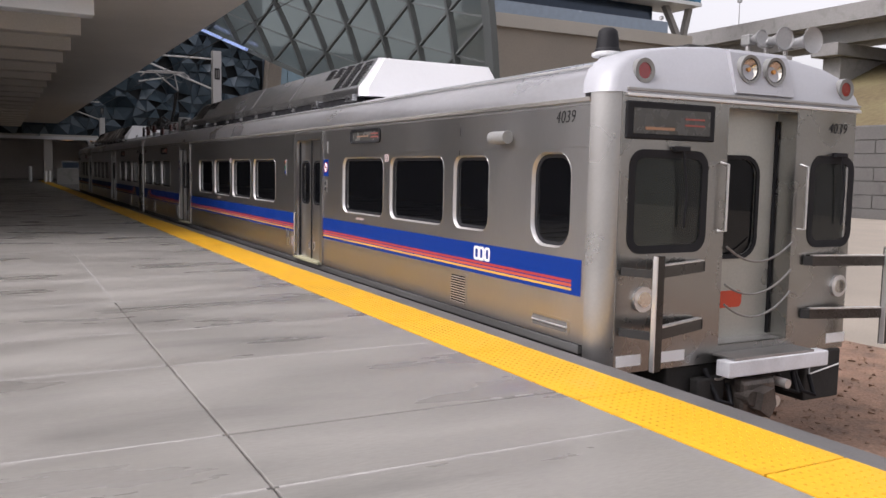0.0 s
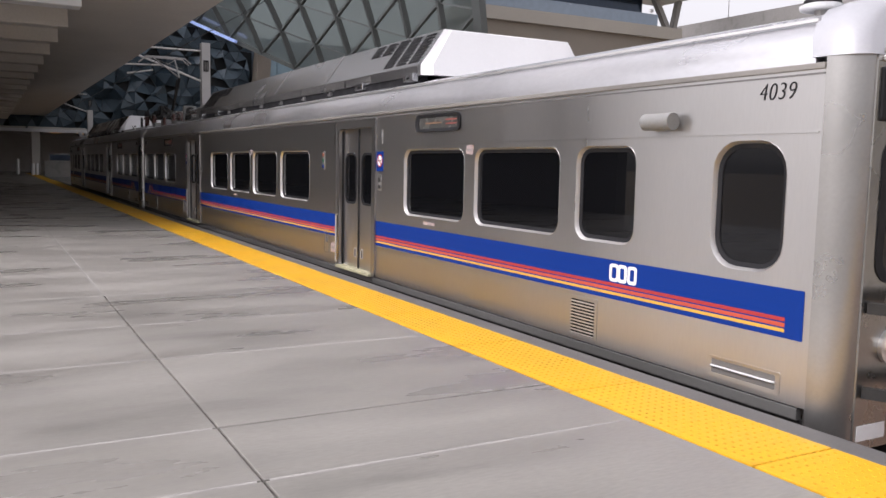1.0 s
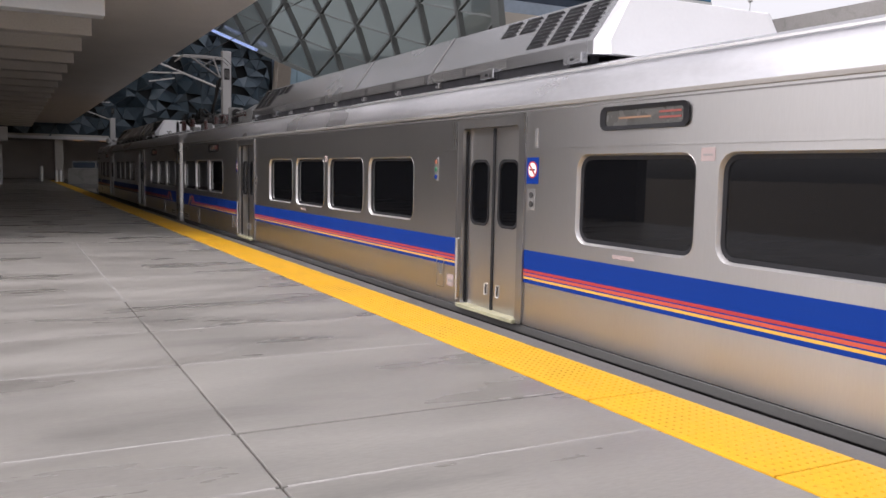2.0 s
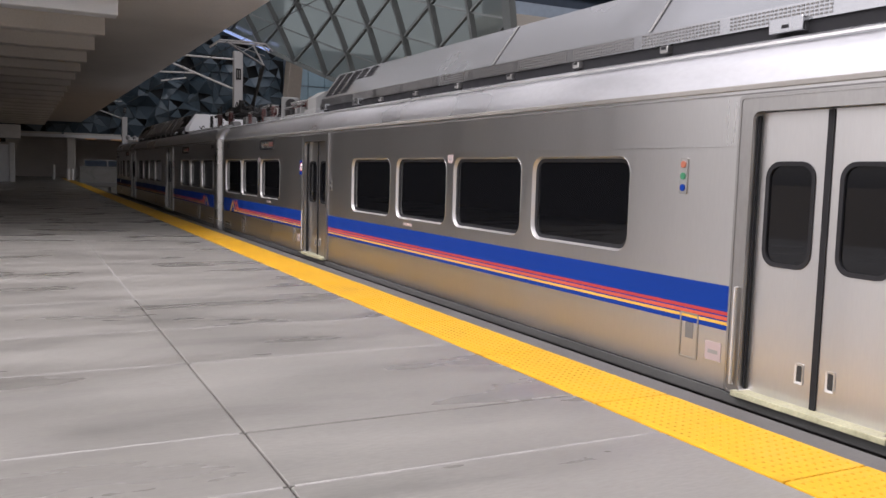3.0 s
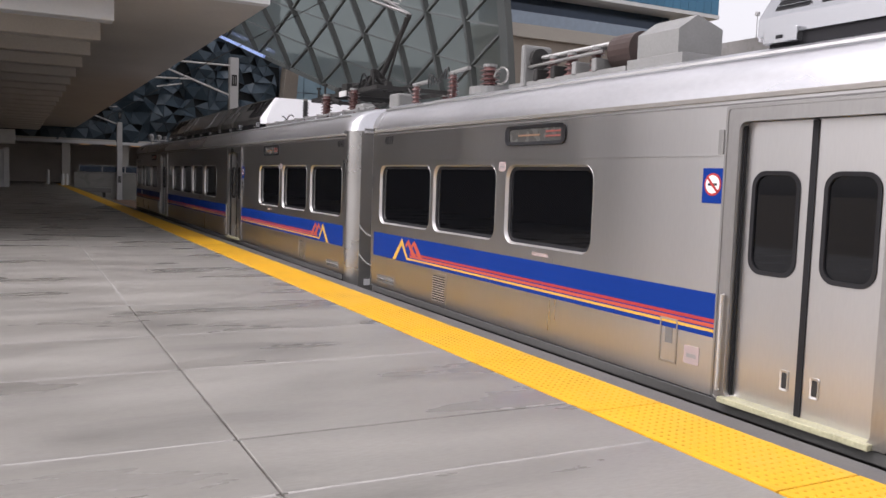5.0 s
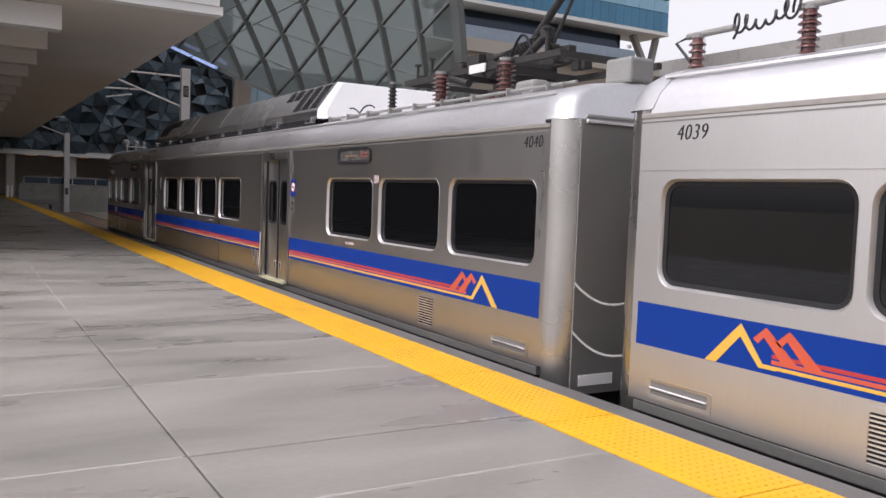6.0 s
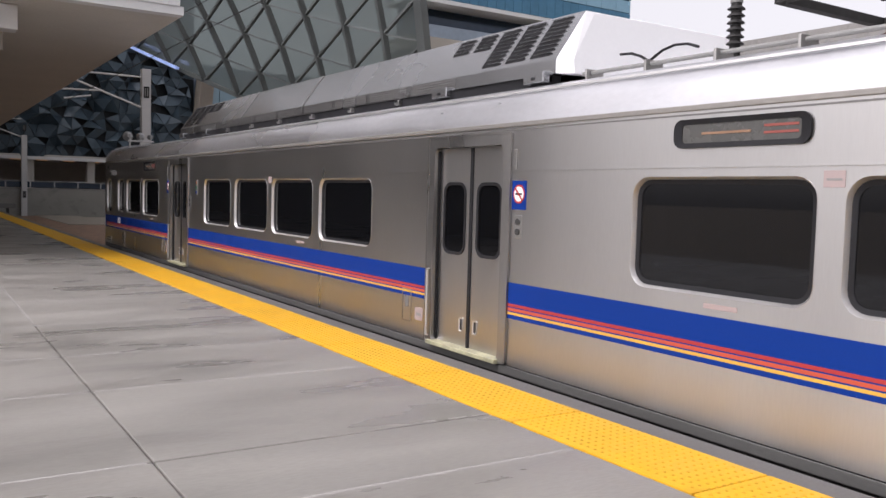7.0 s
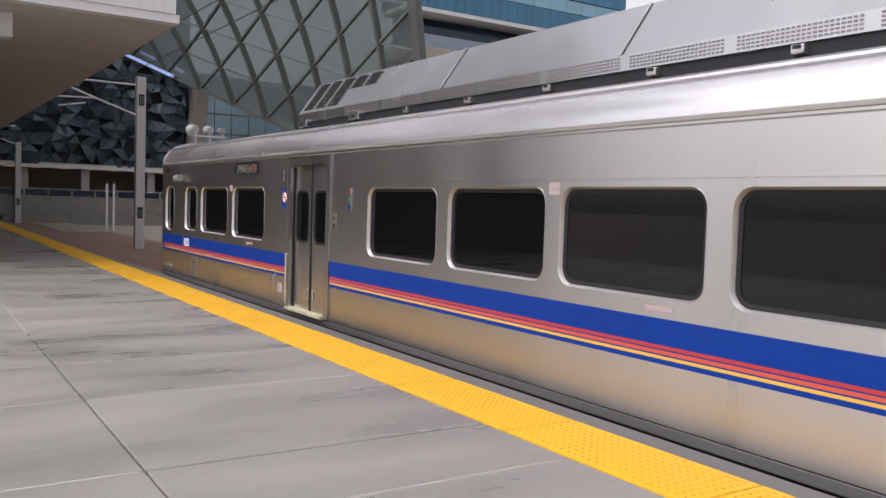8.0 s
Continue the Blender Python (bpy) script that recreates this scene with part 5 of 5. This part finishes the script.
tagged(done(rest, "facet_panel", FACET, fw, "tilted dark blue triangular panels"), kind="stuff")

# glazed grid shell: it springs from a rising edge and its ribs lean over the tracks
def shell(h, v):
    """h: metres up along a rib; v: from the near rim (0) to the far edge (1)."""
    xb, zb = 30.6 - 2.5 * v - 9.8 * v * v, 2.7 + 8.1 * v + 3.8 * v * v
    return Vector((xb - (0.02 + 0.50 * v) * h - (0.006 + 0.016 * v) * h * h, 50 + 34 * v, zb + h))


gs = tagged(new("grid_shell"), "curved steel and glass grid shell over the tracks", "glass roof", kind="structure")
NR, NP, DH = 9, 9, 3.1
for i in range(NR + 1):
    v = i / NR
    bm = bmesh.new()
    pts = [shell(h, v) for h in ([-4.5] if i == 0 else []) + [DH * 0.5 * q for q in range(2 * NP + 1)]]
    for a, b in zip(pts, pts[1:]):
        beam(a, b, 0.5 if i == 0 else 0.40, 1.0 if i == 0 else 0.36, bm, up=(0, 1, 0))
    part("shell_rib", bm, SHELL_STEEL, gs, "thick curved rim of the shell" if i == 0 else "heavy curved steel rib")
for j in range(NP + 1):
    bm = bmesh.new()
    pts = [shell(DH * j, q / (2 * NR)) for q in range(2 * NR + 1)]
    for a, b in zip(pts, pts[1:]):
        beam(a, b, 0.12 if j else 0.3, 0.12 if j else 0.35, bm)
    part("shell_purlin", bm, SHELL_STEEL, gs)
for i in range(NR):
    for j in range(NP):
        part("shell_diagonal", beam(shell(DH * (j + 1), i / NR), shell(DH * j, (i + 1) / NR), 0.24, 0.2), SHELL_STEEL, gs)
for i in range(NR):
    for j in range(NP):
        bm = bmesh.new()
        q = [shell(DH * j, i / NR), shell(DH * (j + 1), i / NR), shell(DH * (j + 1), (i + 1) / NR), shell(DH * j, (i + 1) / NR)]
        out = Vector((0.22, 0, 0.10))
        vs = [bm.verts.new(p + out) for p in q]
        bm.faces.new((vs[0], vs[1], vs[3]))
        bm.faces.new((vs[1], vs[2], vs[3]))
        part("glass_pane", bm, SHELL_GLASS, gs)
bm = bmesh.new()
pts = [shell(0, 0.86 + 0.02 * q) for q in range(12)]
for a, b in zip(pts, pts[1:]):
    beam(a + Vector((-0.3, -0.5, 0)), b + Vector((-0.3, -0.5, 0)), 0.3, 0.25, bm)
part("lit_edge", bm, BLUE_EDGE, gs, "edge of the shell lit pale blue")
setting("tan_pillar", loft([[(23.2, END_Y - 1.2, z0), (24.6, END_Y - 1.2, z0), (24.6, END_Y + 0.6, z0), (23.2, END_Y + 0.6, z0)] if z0 < 5 else [(24.3, END_Y - 1.2, z0), (25.6, END_Y - 1.2, z0), (25.6, END_Y + 0.6, z0), (24.3, END_Y + 0.6, z0)] for z0 in (0.0, 12.6)]), TAN_WALL, "leaning tan stone pillar", "pillar")
setting("upper_glass_wall", box(24.9, 29, END_Y + 1.31, END_Y + 1.5, 7.0, 12.5), HAZE_GLASS, "hazy glazing above the glass wall", "glass wall")
setting("far_glazing", box(24.0, 44, END_Y + 2.0, END_Y + 2.3, 0, 14.0), HAZE_GLASS, "hazy blue glazing of the building behind", "glass wall")
gw = setting("glass_wall", box(24.9, 36, END_Y + 1.0, END_Y + 1.3, 0, 8.0), FACET_FRAME, "glazed wall behind the pillar", "glass wall")
for i in range(6):
    for j in range(7):
        if 2.0 * j < 13.5 - 1.35 * i:
            done(box(24.95 + i * 1.8, 26.68 + i * 1.8, END_Y + 0.8, END_Y + 0.996, j * 2.0 + 0.05, j * 2.0 + 1.95), "pane", PALE_GLASS, gw)

# hotel block and podium right of the shell
hb_ = tagged(new("podium"), "tan stone podium with a pale coping", "building", kind="structure")
part("podium_wall", box(36.0, 59.3, 62, 66.5, -1.6, 13.9), TAN_WALL, hb_, "tan stone wall")
part("coping", box(35.7, 59.8, 61.6, 66.8, 13.9, 15.0), CONCRETE_PALE, hb_, "pale concrete coping")
ht = tagged(new("hotel"), "blue glass hotel tower over a recessed storey", "building", kind="structure")
part("recess_glass", box(37, 58.5, 66.0, 66.6, 15.0, 18.4), DARK_GLASS, ht, "dark recessed window band")
part("parapet", box(36, 58.8, 64.0, 64.3, 15.0, 16.6), HAZE_GLASS, ht, "pale glass balustrade")
part("soffit", box(36.5, 62.6, 63.4, 68, 18.4, 18.75), FASCIA, ht, "thin white slab edge")
for i in range(26):
    for j in range(4):
        x0 = 36.7 + i * 0.995
        z0 = 18.76 + j * 3.2
        done(box(x0, x0 + 0.97, 63.5 - j * 0.05, 63.7, z0 + 0.04, z0 + 1.9), "pane", HOTEL_GLASS, ht)
        if i % 2 == 0 and j < 6:
            done(box(x0, x0 + 1.96, 63.5 - j * 0.05, 63.72, z0 + 1.96, z0 + 3.16), "spandrel", HOTEL_BAND, ht)
part("tower_core", box(36.6, 62.6, 63.75, 68, 18.75, 31.5), DARK_GLASS, ht)
for x0, x1 in ((59.2, 61.4), (62.4, 61.6)):
    part("leaning_column", beam((x1, 65, 14.9), (x0, 65, 18.4), 0.5, 0.6, up=(0, 1, 0)), ROAD_CONC, ht, "leaning concrete column")

# road bridge and embankment
br = tagged(new("road_bridge"), "grey concrete road bridge", "bridge", kind="structure")
part("deck", box(70, 84, -30, 130, 15.9, 16.6), ROAD_CONC, br, "concrete deck")
part("parapet", box(69.6, 69.95, -30, 130, 16.0, 17.6), ROAD_CONC, br)
part("girder", box(71.5, 73, -30, 130, 14.4, 15.9), ROAD_CONC, br)
for y in (26, 54, 92):
    part("pier", box(71.5, 83, y, y + 2, -1.6, 13.2, 0.1), ROAD_CONC, br, "bridge pier")
    part("pier_cap", box(70.3, 84, y - 0.5, y + 2.5, 13.2, 14.4, 0.1), ROAD_CONC, br)
for y in (40, 66, 78):
    lp_ = thing("street_lamp", "slender grey street lamp on the bridge", "street lamp", "lamps on the bridge", (70.6, y, 16.6))
    part("post", rod((0, 0, 0), (0, 0, 3.5), 0.06, 8, None, 0.04), POLE, lp_)
    part("lamp_head", box(-0.2, 0.2, -0.2, 0.2, 3.5, 3.9, 0.05), POLE, lp_)
rw = setting("retaining_wall", box(55.4, 56, -60, 60, -1.6, 5.4), EDGE_CONCRETE, "grey panelled retaining wall", "wall")
for i in range(9):
    for j in range(7):
        y0 = -20 + i * 9.0 + (4.5 if j % 2 else 0)
        done(box(55.20 + 0.02 * (j % 3), 55.39, y0, y0 + 8.96, -1.55 + j * 0.985, -0.60 + j * 0.985, 0.03), "panel", RETAIN, rw)
eb = bmesh.new()
rows_ = []
for i in range(41):
    y = -60 + 3.2 * i
    rows_.append([eb.verts.new((56 + 2.4 * k, y, 5.3 + (8.0 * (k / 10) ** 0.9) * (1.0 + 0.05 * math.sin(y * 0.21 + k)) + rnd.uniform(-0.08, 0.08))) for k in range(11)])
for r0, r1 in zip(rows_, rows_[1:]):
    for k in range(10):
        eb.faces.new((r0[k], r0[k + 1], r1[k + 1], r1[k]))
setting("embankment", eb, GRASS, "grassy brown embankment slope above the wall", "embankment", True)

# catenary poles and wires
def catenary(x, y, top, name_label):
    p = thing("catenary_pole", name_label, "catenary pole", "poles along the track", (x, y, -1.6))
    part("mast", box(-0.22, 0.22, -0.2, 0.2, 0, top + 1.6, 0.02), POLE, p, "square grey steel mast")
    part("foot", box(-0.42, 0.42, -0.42, 0.42, 0, 0.25, 0.04), CONCRETE_PALE, p)
    z = lambda h: h + 1.6
    part("strut", rod((-0.2, 0, z(6.95)), (-3.0, 0, z(6.95)), 0.045, 8), BOLLARD, p, "white horizontal strut")
    part("strut", rod((-0.2, 0, z(5.45)), (-3.3, 0, z(6.55)), 0.05, 8), BOLLARD, p, "white slanting strut")
    part("steady_arm", rod((-2.1, 0, z(6.12)), (-4.0, 0, z(6.05)), 0.04, 8), BOLLARD, p)
    part("steady_arm", rod((-2.55, 0, z(5.85)), (-3.75, 0, z(5.62)), 0.035, 8), BOLLARD, p)
    for h in (6.2, 0.6):
        pl = part("plate", box(-0.13, 0.13, -0.215, -0.205, z(h) - 0.28, z(h) + 0.28), BLACK, p, "small black number plate with bars")
        for dx in (-0.05, 0.05):
            part("plate_bar", box(dx - 0.02, dx + 0.02, -0.22, -0.214, z(h) - 0.2, z(h) + 0.2), GREY_PAINT, pl)
    return p


catenary(10.0, 43.6, 7.35, "grey catenary pole with white arms over the track")
catenary(8.25, 79.2, 5.6, "distant grey catenary pole near the end wall")
for h, rad in ((5.275, 0.012), (6.34, 0.012)):
    wi = bmesh.new()
    for y0, y1 in ((-60, 43.6), (43.6, 80)):
        pts = [(TRACK_X, y0 + (y1 - y0) * q / 12, h - (0.0 if h < 6 else 2.2 * (q / 12) * (1 - q / 12))) for q in range(13)]
        tube(pts, rad, 5, wi)
    tagged(done(wi, "overhead_wire", WIRE), "thin overhead line above the track", "wire", "overhead wires", "structure")

# small things at the far end
for x, y in ((13.1, 67.5), (13.6, 67.5)):
    po = thing("marker_post", "slim white marker post by the track end", "post", "marker posts", (x, y, -1.31))
    part("shaft", rod((0, 0, 0), (0, 0, 3.6), 0.09, 10), BOLLARD, po)
    part("cap", rod((0, 0, 3.6), (0, 0, 3.85), 0.11, 10), BLACK, po)
for x, y in ((2.55, 80.0), (3.55, 76.5), (3.9, 77.5)):
    po = thing("bollard", "short white bollard at the end of the platform", "bollard", "platform bollards", (x, y, 0))
    part("shaft", rod((0, 0, 0), (0, 0, 1.2 if x < 3 else 0.9), 0.13, 12), BOLLARD, po)
    part("cap", rod((0, 0, 1.2 if x < 3 else 0.9), (0, 0, 1.26 if x < 3 else 0.96), 0.10, 12), BOLLARD, po)
ki = thing("ticket_kiosk", "pale grey kiosk with a lit red display strip", "kiosk", "", (-1.9, 66, 0))
part("body", box(-3.0, 1.35, 0, 2.5, 0, 2.6, 0.04), FASCIA, ki)
part("frame", box(1.20, 1.55, -0.06, 2.5, 0, 2.75, 0.02), BOLLARD, ki, "white door frame")
part("sign_band", box(-3.0, 1.95, -0.3, 2.6, 3.05, 4.0, 0.03), BOLLARD, ki, "white sign band")
part("display", box(-3.0, 1.0, -0.32, -0.25, 2.76, 3.04), BLACK, ki)
part("led_bar", box(-2.4, -0.2, -0.335, -0.322, 2.84, 2.95), LED_RED, ki)
part("led_bar", box(0.1, 0.7, -0.335, -0.322, 2.84, 2.95), LED_AMBER, ki)
bs = thing("buffer_stop", "low pale buffer stop across the track", "buffer stop", "", (TRACK_X, 77.0, -1.226))
part("beam", box(-1.4, 1.4, -0.2, 0.3, 0.7, 1.1, 0.05), EDGE_CONCRETE, bs)
for x in (-0.8, 0.8):
    part("leg", beam((x, 0, 0), (x, 0.9, 0.9), 0.15, 0.15), DARK, bs)
    part("leg", box(x - 0.1, x + 0.1, -0.1, 0.1, 0, 0.75), DARK, bs)


def motions():
    """The train runs past the platform towards the camera and away behind it."""
    run = ((0.0, 0.0), (0.5, 1.115), (1.0, 2.448), (1.5, 3.971), (2.25, 6.64), (3.0, 9.725), (3.5, 12.018), (4.0, 14.51), (4.5, 17.23),
           (5.25, 21.66), (6.0, 26.404), (6.5, 29.708), (7.0, 33.106), (7.5, 36.448), (8.0, 39.82))
    walk(CAR_A, [(t, pose(TRACK_X, SIZE * (FRONT_Y - d), CAR_Z)) for t, d in run])
    walk(CAR_B, [(t, pose(TRACK_X, SIZE * (FRONT_Y + 2 * L + GAP - d), CAR_Z, 0, 0, 180)) for t, d in run])


motions()
